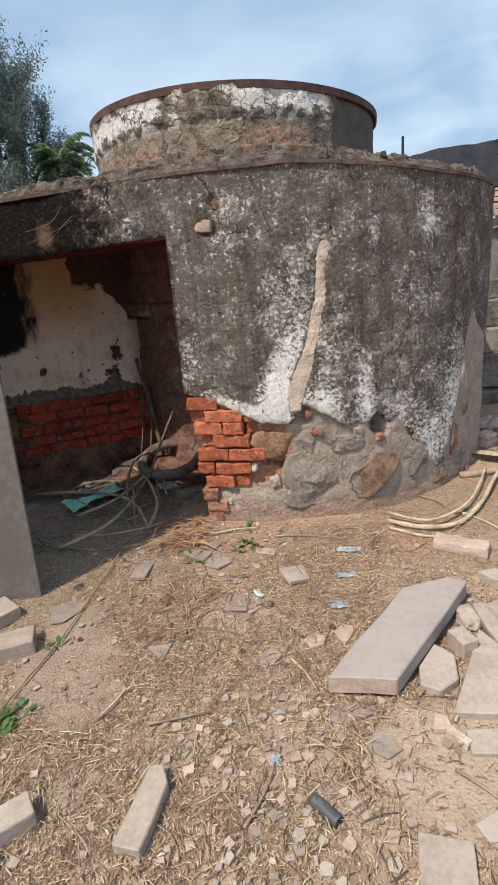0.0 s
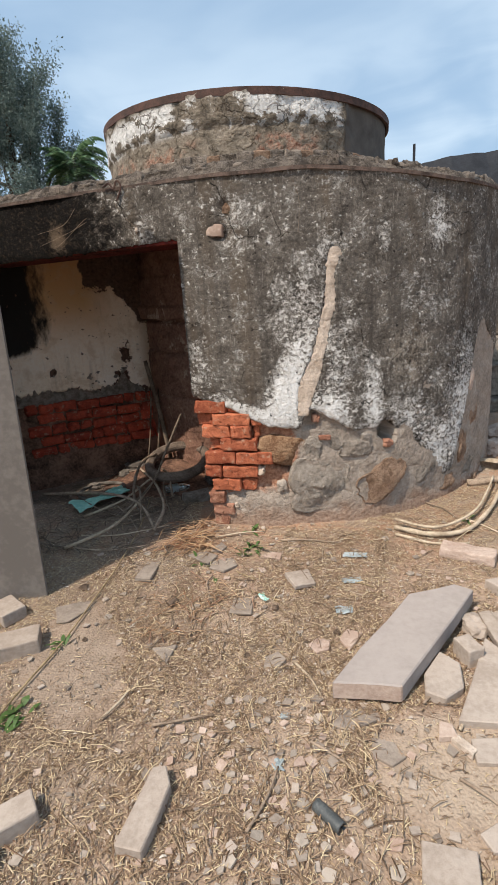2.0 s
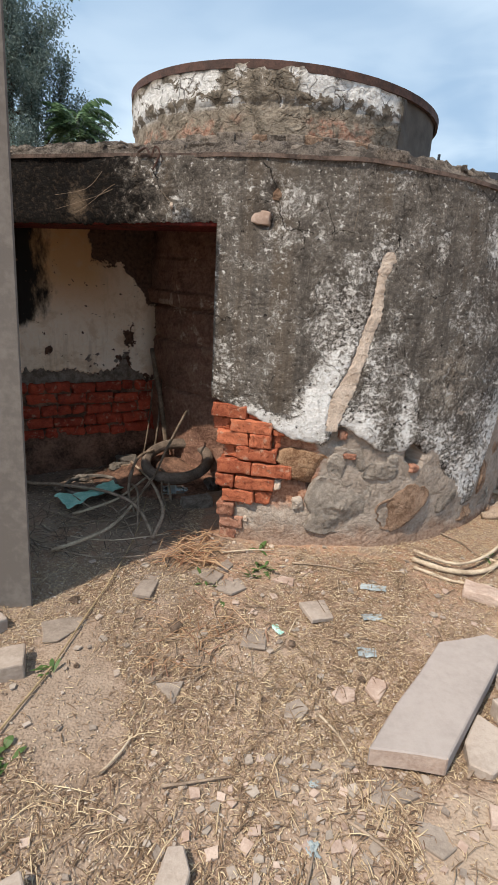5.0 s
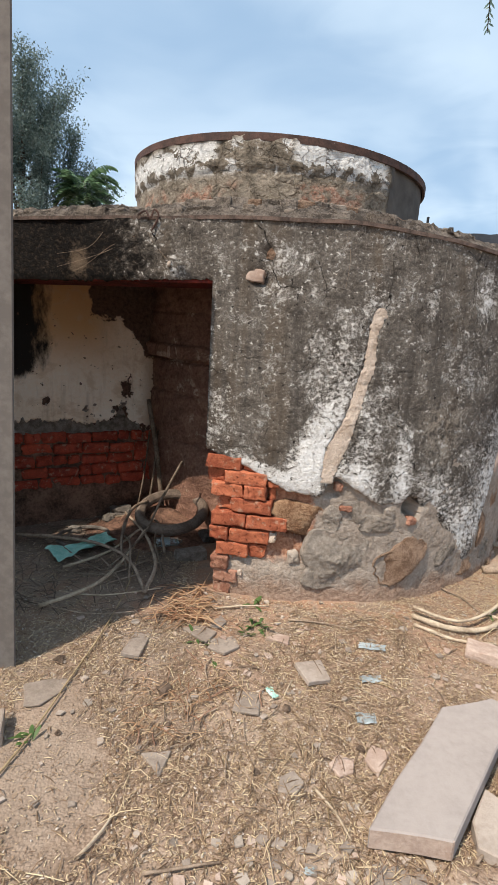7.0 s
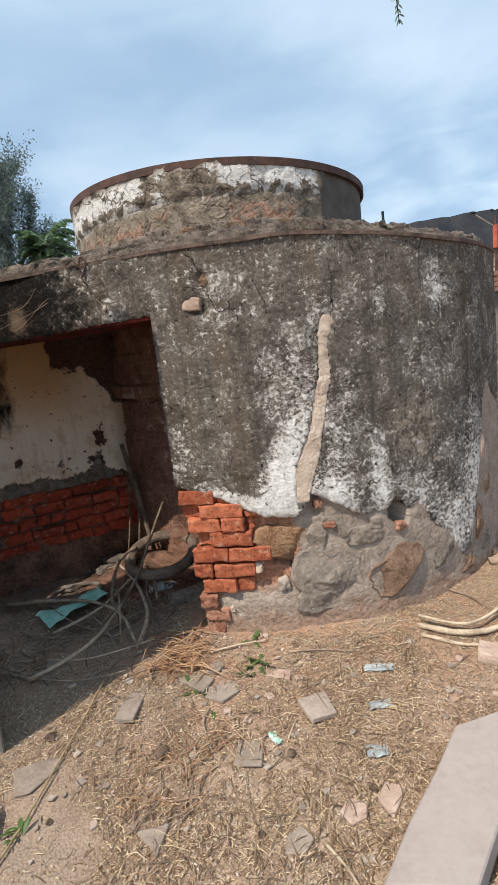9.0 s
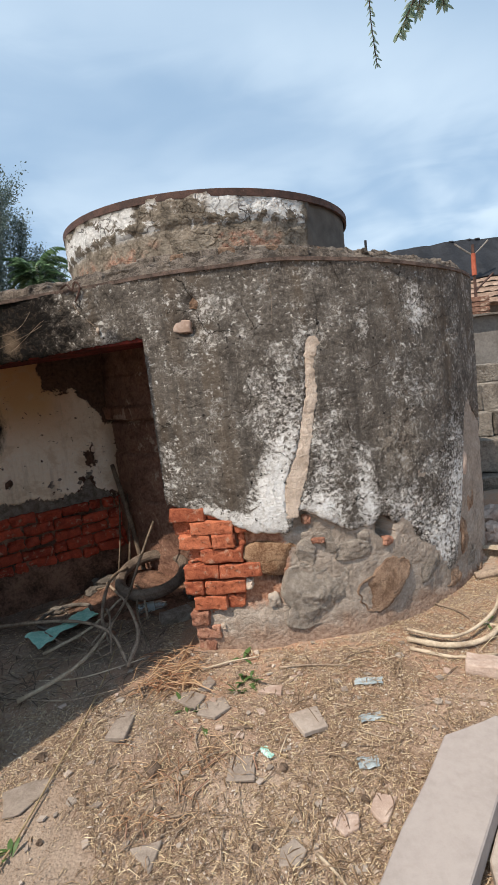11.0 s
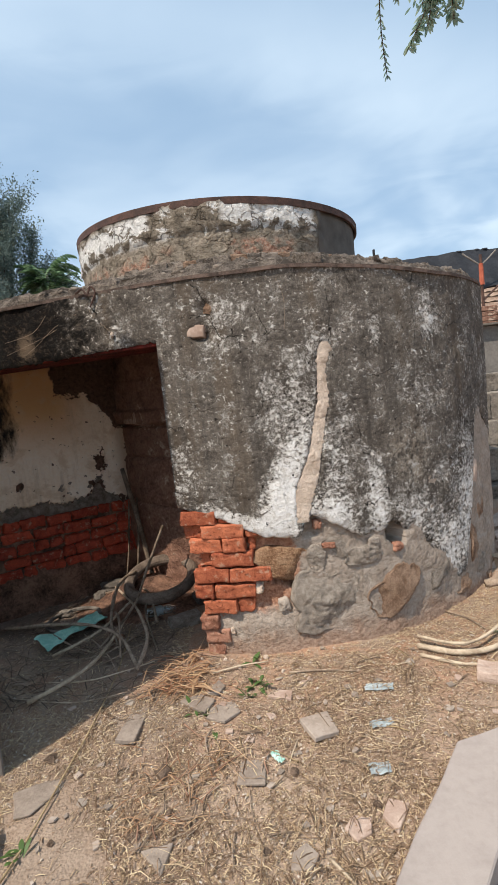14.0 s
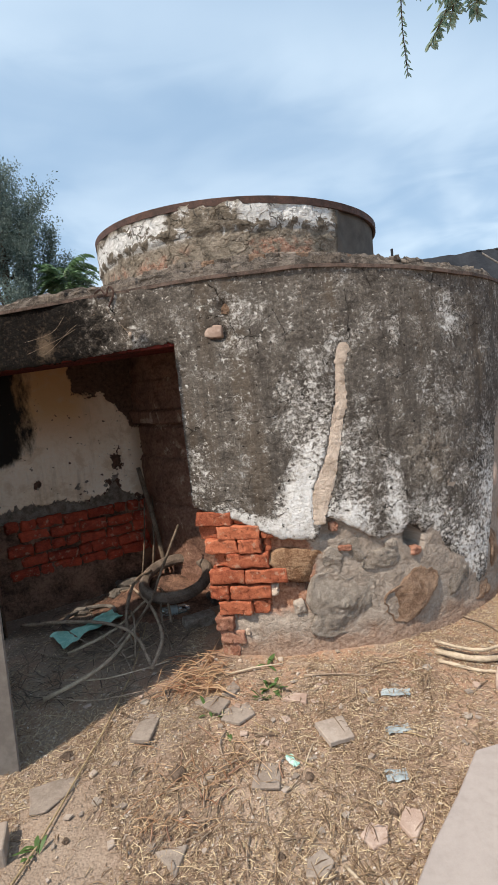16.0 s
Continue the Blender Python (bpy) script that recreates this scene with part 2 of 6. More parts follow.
    # scratches, pits and cracks
    for sx, sy, lo in ((75, 8, 0.665), (9, 70, 0.68), (44, 20, 0.70)):
        scratch = k.step(k.noise(1.0, 3, 0.6, vec=k.scaled(sx, sy, 1), warp=0.9), lo, lo + 0.04)
        col = k.mix(k.calc("MULTIPLY", scratch, 0.50), col, (0.40, 0.365, 0.32))
    col = k.mix(k.calc("MULTIPLY", smoke, 0.96), col, k.ramp(k.calc("ADD", k.calc("MULTIPLY", fine, 0.6), k.calc("MULTIPLY", curl, 0.4)), [(0.50, (0.005, 0.0042, 0.0038)), (0.66, (0.055, 0.036, 0.024))]))
    worn = k.step(k.calc("ADD", k.blob(-1.37, 1.90, 0.13, 0.15), k.calc("MULTIPLY", wander, 1.6)), 0.25, 0.75)
    col = k.mix(k.calc("MULTIPLY", k.calc("MULTIPLY", worn, k.blob(-1.37, 1.90, 0.13, 0.15)), 0.55), col, (0.30, 0.215, 0.145))
    pit = k.step(k.noise(30, 4, 0.66), 0.645, 0.67)
    col = k.mix(pit, col, (0.024, 0.020, 0.018))
    crack = k.step(k.cells(3.1, "DISTANCE_TO_EDGE", vec=k.mixv(0.30)), 0.007, 0.0)
    crack = k.calc("MULTIPLY", crack, k.step(k.noise(2.6), 0.50, 0.58))
    lines = (((-0.335, 2.08), (-0.262, 1.985)), ((-0.262, 1.985), (-0.248, 1.86)), ((-0.248, 1.86), (-0.20, 1.80)), ((-0.20, 1.80), (-0.07, 1.775)), ((0.345, 1.69), (0.362, 1.80)), ((0.362, 1.80), (0.350, 1.95)), ((-0.92, 2.06), (-0.82, 1.90)),
             ((-0.01, 1.93), (0.02, 1.79)))
    for p, q in lines:
        crack = k.calc("MAXIMUM", crack, k.calc("MULTIPLY", k.step(k.line(p, q, 0.09), 0.0030, 0.0006), k.step(mid, 0.36, 0.50)))
    col = k.mix(crack, col, (0.016, 0.014, 0.012))
    h = k.calc("ADD", k.calc("MULTIPLY", lime, 0.35), k.calc("ADD", k.calc("MULTIPLY", fine, 0.75), k.calc("ADD", k.calc("MULTIPLY", mid, 0.5), k.calc("MULTIPLY", curl, 0.8))))
    h = k.calc("SUBTRACT", h, k.calc("MAXIMUM", k.calc("MULTIPLY", crack, 1.2), k.calc("MULTIPLY", pit, 0.9)))
    return k.done(col, 0.93, h, 0.011, spec=0.12)


def drum_material():
    k = Mat("drum_plaster", "UV")
    u, v = k.axis(0), k.axis(1)
    mid, fine, big = k.noise(9, 6, 0.65, warp=0.5), k.noise(45, 5, 0.65), k.noise(2.2, 4)
    base = k.ramp(k.calc("ADD", k.calc("MULTIPLY", mid, 0.6), k.calc("MULTIPLY", fine, 0.4)),
                  [(0.36, (0.08, 0.066, 0.05)), (0.5, (0.23, 0.19, 0.145)), (0.64, (0.40, 0.34, 0.27))])
    red = k.calc("MULTIPLY", k.step(k.noise(16, 6, 0.7), 0.44, 0.60), k.calc("MULTIPLY", k.step(v, 2.50, 2.45), k.step(k.noise(2.4, 2), 0.42, 0.56)))
    base = k.mix(k.calc("MULTIPLY", red, 0.8), base, k.ramp(fine, [(0.36, (0.24, 0.085, 0.05)), (0.64, (0.52, 0.32, 0.23))]))
    band = k.calc("MULTIPLY", k.step(v, 2.50, 2.56), k.step(v, 2.73, 2.68))
    lim = k.step(k.calc("ADD", mid, k.calc("MULTIPLY", big, 0.35)), 0.70, 0.76)
    for a, b in ((0.06, 0.72), (-1.45, -0.40)):
        here = k.calc("MULTIPLY", k.step(u, a - 0.02, a + 0.04), k.step(u, b + 0.02, b - 0.04))
        lim = k.calc("MAXIMUM", lim, k.calc("MULTIPLY", here, k.step(k.calc("ADD", mid, k.calc("MULTIPLY", k.step(v, 2.62, 2.56), -0.12)), 0.40, 0.44)))
    col = k.mix(k.calc("MULTIPLY", band, lim), base, k.ramp(fine, [(0.3, (0.52, 0.50, 0.46)), (0.6, (0.82, 0.80, 0.77))]))
    crack = k.step(k.cells(9, "DISTANCE_TO_EDGE", vec=k.mixv(0.22, 7.0)), 0.040, 0.008)
    crack = k.calc("MULTIPLY", crack, k.step(k.noise(4, 3), 0.40, 0.54))
    col = k.mix(k.calc("MULTIPLY", crack, k.calc("ADD", 0.22, k.calc("MULTIPLY", k.calc("MULTIPLY", band, lim), 0.55))), col, (0.085, 0.062, 0.045))
    smooth = k.step(k.calc("ADD", u, k.calc("MULTIPLY", mid, 0.06)), 0.775, 0.80)
    col = k.mix(smooth, col, k.ramp(k.noise(6, 5, 0.6), [(0.3, (0.07, 0.062, 0.055)), (0.7, (0.14, 0.125, 0.11))]))
    rough_h = k.calc("SUBTRACT", k.calc("ADD", k.calc("MULTIPLY", mid, 1.0), k.calc("MULTIPLY", fine, 0.5)), k.calc("MULTIPLY", crack, 0.5))
    return k.done(col, 0.93, k.calc("MULTIPLY", rough_h, k.calc("SUBTRACT", 1.05, smooth)), 0.032)


def core_material():
    """Cement and mud between the stones where the plaster is gone."""
    k = Mat("cement_and_mud", "UV")
    mid, fine = k.noise(8, 6, 0.65, warp=0.4), k.noise(50, 5, 0.65)
    cem = k.ramp(k.calc("ADD", k.calc("MULTIPLY", mid, 0.5), k.calc("MULTIPLY", fine, 0.5)),
                 [(0.36, (0.22, 0.176, 0.140)), (0.5, (0.345, 0.284, 0.232)), (0.64, (0.47, 0.398, 0.332))])
    mud = k.ramp(fine, [(0.35, (0.24, 0.105, 0.062)), (0.62, (0.46, 0.25, 0.16))])
    edge = k.calc("ADD", k.axis(0), k.calc("MULTIPLY", k.calc("SUBTRACT", mid, 0.5), 0.5))
    is_mud = k.calc("MULTIPLY", k.step(edge, 0.08, 0.0), k.step(k.calc("ADD", k.axis(1), k.calc("MULTIPLY", mid, 0.3)), 0.46, 0.54))
    splash = k.calc("MULTIPLY", k.step(k.calc("ADD", k.axis(1), k.calc("MULTIPLY", k.calc("SUBTRACT", mid, 0.5), 0.30)), 0.27, 0.13), 0.75)
    col = k.mix(splash, k.mix(is_mud, cem, mud), k.ramp(fine, [(0.36, (0.24, 0.140, 0.092)), (0.64, (0.42, 0.285, 0.205))]))
    return k.done(col, 0.95, k.calc("ADD", mid, k.calc("MULTIPLY", fine, 0.6)), 0.02)


def soil_material():
    k = Mat("dry_soil")
    big, mid, fine = k.noise(0.9, 4), k.noise(7, 6, 0.65), k.noise(60, 5, 0.7)
    grit = k.cells(95)
    col = k.ramp(k.calc("ADD", k.calc("MULTIPLY", mid, 0.45), k.calc("MULTIPLY", fine, 0.55)),
                 [(0.36, (0.165, 0.108, 0.074)), (0.5, (0.305, 0.213, 0.152)), (0.64, (0.45, 0.337, 0.254))])
    col = k.mix(k.step(big, 0.42, 0.62), col, k.mix(0.55, col, (0.42, 0.33, 0.25)))
    red = k.calc("MULTIPLY", k.step(k.axis(1), 2.1, 2.9), k.step(mid, 0.42, 0.6))
    col = k.mix(k.calc("MULTIPLY", red, 0.6), col, (0.36, 0.18, 0.10))
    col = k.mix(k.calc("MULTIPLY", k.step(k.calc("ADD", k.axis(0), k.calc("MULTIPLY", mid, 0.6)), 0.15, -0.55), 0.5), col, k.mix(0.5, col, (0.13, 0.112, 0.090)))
    for x0, y0, rx, ry, tint in ((0.66, 1.36, 0.42, 0.30, (0.43, 0.345, 0.265)), (-0.86, 1.80, 0.36, 0.34, (0.315, 0.245, 0.188)), (-0.62, 2.55, 0.32, 0.26, (0.300, 0.240, 0.190))):
        patch = k.step(k.calc("ADD", k.blob(x0, y0, rx, ry), k.calc("MULTIPLY", k.calc("SUBTRACT", mid, 0.5), 0.8)), 0.15, 0.50)
        col = k.mix(k.calc("MULTIPLY", patch, 0.7), col, k.mix(0.75, col, tint))
    col = k.mix(k.step(grit, 0.22, 0.12), col, k.mix(0.5, col, (0.55, 0.46, 0.36)))
    # dirty floor at the doorway, its soil also darkened in place of shade
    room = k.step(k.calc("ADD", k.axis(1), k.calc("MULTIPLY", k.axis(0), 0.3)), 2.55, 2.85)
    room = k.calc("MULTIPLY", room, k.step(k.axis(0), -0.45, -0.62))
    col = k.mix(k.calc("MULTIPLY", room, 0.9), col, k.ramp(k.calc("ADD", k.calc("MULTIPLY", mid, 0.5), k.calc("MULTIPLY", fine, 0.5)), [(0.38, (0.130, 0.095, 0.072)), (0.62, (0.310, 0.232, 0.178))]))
    h = k.calc("ADD", k.calc("MULTIPLY", mid, 1.0), k.calc("SUBTRACT", k.calc("MULTIPLY", fine, 0.6), k.calc("MULTIPLY", grit, 0.5)))
    return k.done(col, 0.96, h, 0.008)


def inner_wall_material():
    """Old whitewash with smoke and fallen patches, in metres along the wall and up it."""
    k = Mat("old_whitewash", "UV")
    u, v = k.axis(0), k.axis(1)
    mid, fine, big = k.noise(6, 6, 0.65, warp=0.4), k.noise(40, 5, 0.6), k.noise(1.8, 3)
    white = k.ramp(k.calc("ADD", k.calc("MULTIPLY", big, 0.6), k.calc("MULTIPLY", fine, 0.4)),
                   [(0.30, (0.68, 0.52, 0.36)), (0.44, (0.85, 0.70, 0.54)), (0.60, (0.88, 0.78, 0.655))])
    white = k.mix(k.calc("MULTIPLY", k.step(v, 1.10, 1.6), k.step(u, 1.35, 0.9)), white, (0.62, 0.37, 0.18))
    white = k.mix(k.calc("MULTIPLY", k.step(u, 1.30, 1.42), 0.7), white, (0.36, 0.24, 0.14))
    white = k.mix(k.calc("MULTIPLY", k.step(mid, 0.50, 0.64), 0.55), white, (0.60, 0.42, 0.26))
    white = k.mix(k.calc("MULTIPLY", k.step(k.noise(1.0, 5, 0.6, vec=k.scaled(14, 1.6, 1)), 0.54, 0.70), 0.45), white, (0.46, 0.34, 0.23))
    soot = k.step(k.calc("ADD", k.calc("ADD", u, k.calc("MULTIPLY", k.noise(1.0, 6, 0.68, vec=k.scaled(10, 4, 1)), 0.36)), k.calc("MULTIPLY", k.step(v, 1.30, 1.04), 0.45)), 0.86, 0.74)
    white = k.mix(soot, white, (0.020, 0.017, 0.015))
    # the top corner has lost its plaster, and some patches below
    line = k.calc("ADD", k.calc("SUBTRACT", v, k.calc("SUBTRACT", 1.65, k.calc("MULTIPLY", k.step(u, 1.14, 1.42), 0.30))), k.calc("ADD", k.calc("MULTIPLY", k.calc("SUBTRACT", mid, 0.5), 0.26), k.calc("MULTIPLY", k.calc("SUBTRACT", fine, 0.5), 0.10)))
    gone = k.calc("MULTIPLY", k.step(line, -0.008, 0.008), k.step(k.calc("ADD", u, k.calc("MULTIPLY", mid, 0.14)), 1.005, 1.02))
    for u0, v0, ru, rv in ((1.21, 1.10, 0.065, 0.15), (1.16, 0.92, 0.09, 0.11), (1.06, 0.80, 0.5, 0.10), (1.48, 1.15, 0.10, 0.35), (0.62, 1.02, 0.04, 0.05), (1.34, 0.77, 0.05, 0.05)):
        gone = k.calc("MAXIMUM", gone, k.step(k.calc("ADD", k.blob(u0, v0, ru, rv), k.calc("ADD", k.calc("MULTIPLY", k.calc("SUBTRACT", k.noise(17, 4, 0.6), 0.5), 2.4), k.calc("MULTIPLY", k.calc("SUBTRACT", fine, 0.5), 0.7))), 0.42, 0.45))
    gone = k.calc("MAXIMUM", gone, k.step(k.noise(26, 4, 0.65), 0.685, 0.70))
    col = k.mix(gone, white, k.ramp(fine, [(0.3, (0.05, 0.028, 0.02)), (0.7, (0.15, 0.085, 0.06))]))
    return k.done(col, 0.93, k.calc("SUBTRACT", k.calc("MULTIPLY", fine, 0.4), gone), 0.012)


def shaft_material():
    """Smoky mud plaster, flaked off in pinkish patches."""
    k = Mat("smoky_mud_plaster")
    mid, fine, big = k.noise(7, 7, 0.68, warp=0.6), k.noise(48, 5, 0.68), k.noise(2.6, 4)
    col = k.ramp(k.calc("ADD", k.calc("MULTIPLY", mid, 0.5), k.calc("MULTIPLY", fine, 0.5)), [(0.36, (0.125, 0.062, 0.043)), (0.5, (0.250, 0.135, 0.094)), (0.64, (0.40, 0.235, 0.165))])
    flake = k.step(k.calc("ADD", mid, k.calc("MULTIPLY", big, 0.6)), 0.93, 0.945)
    col = k.mix(flake, col, k.ramp(fine, [(0.36, (0.34, 0.215, 0.15)), (0.64, (0.58, 0.43, 0.33))]))
    return k.done(col, 0.94, k.calc("ADD", k.calc("MULTIPLY", flake, 0.5), k.calc("ADD", fine, mid)), 0.014)


def leaf_material(name, dark, light):
    k = Mat(name)
    geo = k.n.new("ShaderNodeNewGeometry")
    col = k.mix(geo.outputs["Random Per Island"], dark, light)
    mat = k.done(col, 0.55, spec=0.4)
    through_light, blend = k.n.new("ShaderNodeBsdfTranslucent"), k.n.new("ShaderNodeMixShader")
    end = [x for x in k.n if x.type == "OUTPUT_MATERIAL"][0]
    k.l.new(col, through_light.inputs["Color"])
    blend.inputs[0].default_value = 0.4
    k.l.new(k.b.outputs[0], blend.inputs[1])
    k.l.new(through_light.outputs[0], blend.inputs[2])
    k.l.new(blend.outputs[0], end.inputs["Surface"])
    return mat


def straw_material():
    k = Mat("straw")
    geo = k.n.new("ShaderNodeNewGeometry")
    col = k.ramp(geo.outputs["Random Per Island"], [(0.0, (0.13, 0.074, 0.046)), (0.4, (0.30, 0.202, 0.130)), (0.75, (0.46, 0.345, 0.215)), (1.0, (0.63, 0.510, 0.330))])
    return k.done(col, 0.75)


def chip_stuff_material():
    k = Mat("grit")
    geo = k.n.new("ShaderNodeNewGeometry")
    col = k.ramp(geo.outputs["Random Per Island"], [(0.0, (0.20, 0.14, 0.10)), (0.5, (0.38, 0.30, 0.23)), (0.9, (0.46, 0.39, 0.32)), (1.0, (0.60, 0.54, 0.47))])
    return k.done(col, 0.9)


M_PLASTER, M_DRUM, M_CORE, M_SOIL, M_INNER = plaster_material(), drum_material(), core_material(), soil_material(), inner_wall_material()


def brick_material(name, dark, light):
    k = Mat(name, spread=9.0)
    big, fine, pits = k.noise(16, 8, 0.7), k.noise(120, 6, 0.72), k.noise(55, 4, 0.65)
    tone = k.calc("ADD", k.step(k.calc("ADD", k.calc("MULTIPLY", big, 0.6), k.calc("MULTIPLY", fine, 0.4)), 0.34, 0.66), k.calc("MULTIPLY", k.calc("SUBTRACT", k.rnd, 0.5), 0.6), clamp=True)
    col = k.mix(tone, dark, light)
    col = k.mix(k.calc("MULTIPLY", k.step(k.noise(22, 6, 0.7), 0.56, 0.64), 0.6), col, (0.50, 0.33, 0.23))
    col = k.mix(k.calc("MULTIPLY", k.step(pits, 0.66, 0.72), 0.8), col, (0.12, 0.045, 0.026))
    h = k.calc("SUBTRACT", k.calc("ADD", big, k.calc("MULTIPLY", fine, 0.5)), k.step(pits, 0.58, 0.68))
    return k.done(col, 0.94, h, 0.010)


M_BRICK = brick_material("red_brick", (0.26, 0.065, 0.032), (0.58, 0.19, 0.095))
M_BRICK_OLD = brick_material("dull_red_brick", (0.23, 0.038, 0.024), (0.58, 0.105, 0.056))
M_BRICK_DUSTY = brick_material("dusty_brick", (0.24, 0.10, 0.062), (0.50, 0.27, 0.185))
M_STONE_Y = simple("ochre_sandstone", (0.20, 0.098, 0.050), (0.55, 0.355, 0.215), 13, 0.9, 0.018)
M_STONE_B = simple("brown_stone", (0.18, 0.105, 0.066), (0.48, 0.325, 0.225), 15, 0.92, 0.020)
M_STONE_G = simple("grey_stone", (0.190, 0.158, 0.130), (0.47, 0.400, 0.335), 26, 0.93, 0.020)
M_ROUGH = simple("rough_grey_stone", (0.225, 0.187, 0.152), (0.470, 0.400, 0.335), 34, 0.94, 0.012)
M_CANE = simple("yellow_brown_cane", (0.18, 0.125, 0.066), (0.42, 0.310, 0.175), 14, 0.8, 0.003)
M_TRODDEN = simple("trodden_stone", (0.205, 0.162, 0.130), (0.325, 0.268, 0.220), 7, 0.93, 0.004)
M_RUST = simple("rusty_iron_band", (0.030, 0.018, 0.014), (0.115, 0.058, 0.042), 10, 0.75, 0.003, spec=0.4)
M_BAND = simple("dusty_rust", (0.048, 0.034, 0.028), (0.185, 0.130, 0.105), 14, 0.9, 0.004)
M_SHAFT = shaft_material()
M_DARKMUD = simple("brown_mud_masonry", (0.07, 0.038, 0.027), (0.33, 0.185, 0.125), 6, 0.95, 0.02)
M_CRUST = simple("old_mortar_crust", (0.080, 0.063, 0.050), (0.43, 0.355, 0.290), 13, 0.95, 0.03)
M_SLAB = simple("pale_sandstone", (0.300, 0.256, 0.230), (0.365, 0.315, 0.285), 3.5, 0.85, 0.002)
M_SLAB_EDGE = simple("pinkish_sandstone", (0.36, 0.255, 0.200), (0.54, 0.42, 0.345), 6, 0.9, 0.004)
M_CONCRETE = simple("dusty_concrete", (0.275, 0.228, 0.186), (0.42, 0.355, 0.295), 6, 0.9, 0.003)
M_DUST = simple("dusty_sandstone", (0.305, 0.245, 0.198), (0.435, 0.362, 0.305), 6, 0.92, 0.003)
M_YARDWALL = simple("dull_concrete", (0.145, 0.126, 0.111), (0.215, 0.189, 0.167), 3, 0.9, 0.002)
M_LIME = simple("beige_lime_filler", (0.48, 0.370, 0.285), (0.76, 0.63, 0.52), 12, 0.93, 0.012)
M_RED = simple("red_painted_lintel", (0.05, 0.009, 0.007), (0.19, 0.028, 0.020), 10, 0.85, 0.004)
M_WOOD = simple("grey_dry_wood", (0.16, 0.112, 0.078), (0.40, 0.305, 0.225), 10, 0.88, 0.004)
M_WOOD_DARK = simple("brown_dry_wood", (0.10, 0.072, 0.050), (0.30, 0.225, 0.165), 10, 0.88, 0.004)
M_WOOD_PALE = simple("pale_dry_wood", (0.30, 0.225, 0.155), (0.58, 0.47, 0.345), 10, 0.85, 0.004)
M_BARK_RED = simple("reddish_twig", (0.15, 0.080, 0.052), (0.36, 0.215, 0.145), 12, 0.88, 0.003)
M_BARK = simple("bark", (0.05, 0.035, 0.025), (0.16, 0.12, 0.09), 8, 0.95, 0.01)
M_RUBBER = simple("dusty_rubber", (0.06, 0.05, 0.042), (0.19, 0.165, 0.14), 8, 0.8, 0.003)
M_PIPE = simple("dark_grey_plastic", (0.06, 0.065, 0.065), (0.13, 0.135, 0.13), 14, 0.5, 0.001, spec=0.5)
M_CLOTH = simple("green_cloth", (0.24, 0.52, 0.43), (0.48, 0.74, 0.64), 14, 0.85, 0.004)
M_FOIL = simple("pale_blue_plastic", (0.24, 0.275, 0.280), (0.38, 0.425, 0.430), 10, 0.5, 0.003, spec=0.5)
M_FOIL_G = simple("mint_plastic", (0.12, 0.42, 0.33), (0.62, 0.75, 0.68), 30, 0.4, 0.003, spec=0.5)
M_DUNG = simple("dark_clod", (0.06, 0.04, 0.028), (0.20, 0.14, 0.10), 30, 0.95, 0.006)
M_TARP = simple("black_tin_sheet", (0.013, 0.014, 0.017), (0.032, 0.034, 0.040), 4, 0.6, 0.003)
M_TILE = simple("clay_roof_tile", (0.20, 0.13, 0.092), (0.42, 0.30, 0.225), 6, 0.9, 0.01)
M_FARSTONE = simple("far_stone_masonry", (0.10, 0.085, 0.07), (0.32, 0.28, 0.235), 4, 0.95, 0.02)
M_FARPLASTER = simple("far_grey_plaster", (0.165, 0.146, 0.128), (0.270, 0.243, 0.216), 3, 0.93, 0.004)
M_ORANGE = simple("orange_painted_pole", (0.30, 0.06, 0.03), (0.50, 0.14, 0.08), 10, 0.7, 0.002)
M_LEAF_DARK = leaf_material("dark_leaves", (0.070, 0.106, 0.096), (0.220, 0.280, 0.245))
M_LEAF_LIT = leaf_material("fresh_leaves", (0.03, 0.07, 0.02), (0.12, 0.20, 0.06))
M_LEAF_PALM = leaf_material("shrub_leaves", (0.060, 0.125, 0.060), (0.22, 0.33, 0.17))
M_LEAF_TWIG = leaf_material("twig_leaves", (0.20, 0.30, 0.23), (0.48, 0.58, 0.45))
M_STRAW, M_GRIT = straw_material(), chip_stuff_material()
M_STRAW_BROWN = leaf_material("brown_straw", (0.13, 0.080, 0.048), (0.38, 0.265, 0.165))
M_STRAW_RED = leaf_material("reddish_straw", (0.28, 0.125, 0.065), (0.66, 0.46, 0.27))
k_ = Mat("clear_plastic")
M_CLEAR = k_.done((0.75, 0.82, 0.82), 0.2, Transmission_Weight=0.75, IOR=1.35, spec=0.5)


# ---- mesh kit ----
def part(name, bm, material, parent=None, label="", smooth=False):
    me = bpy.data.meshes.new(name)
    bm.to_mesh(me)
    bm.free()
    me.materials.append(material)
    if smooth:
        me.polygons.foreach_set("use_smooth", [True] * len(me.polygons))
    ob = new(name, me)
    if parent:
        ob.parent = parent
    return tagged(ob, label)


def thing(name, at, label, category, group="", kind=""):
    ob = new(name)
    ob.matrix_world = at if isinstance(at, Matrix) else Matrix.Translation(at)
    ob.empty_display_size = 0.05
    return tagged(ob, label, category, group, kind)


def fbm(x, y, z=0.0, octaves=4):
    return noise.fractal(Vector((x, y, z)), 1.0, 2.0, octaves)


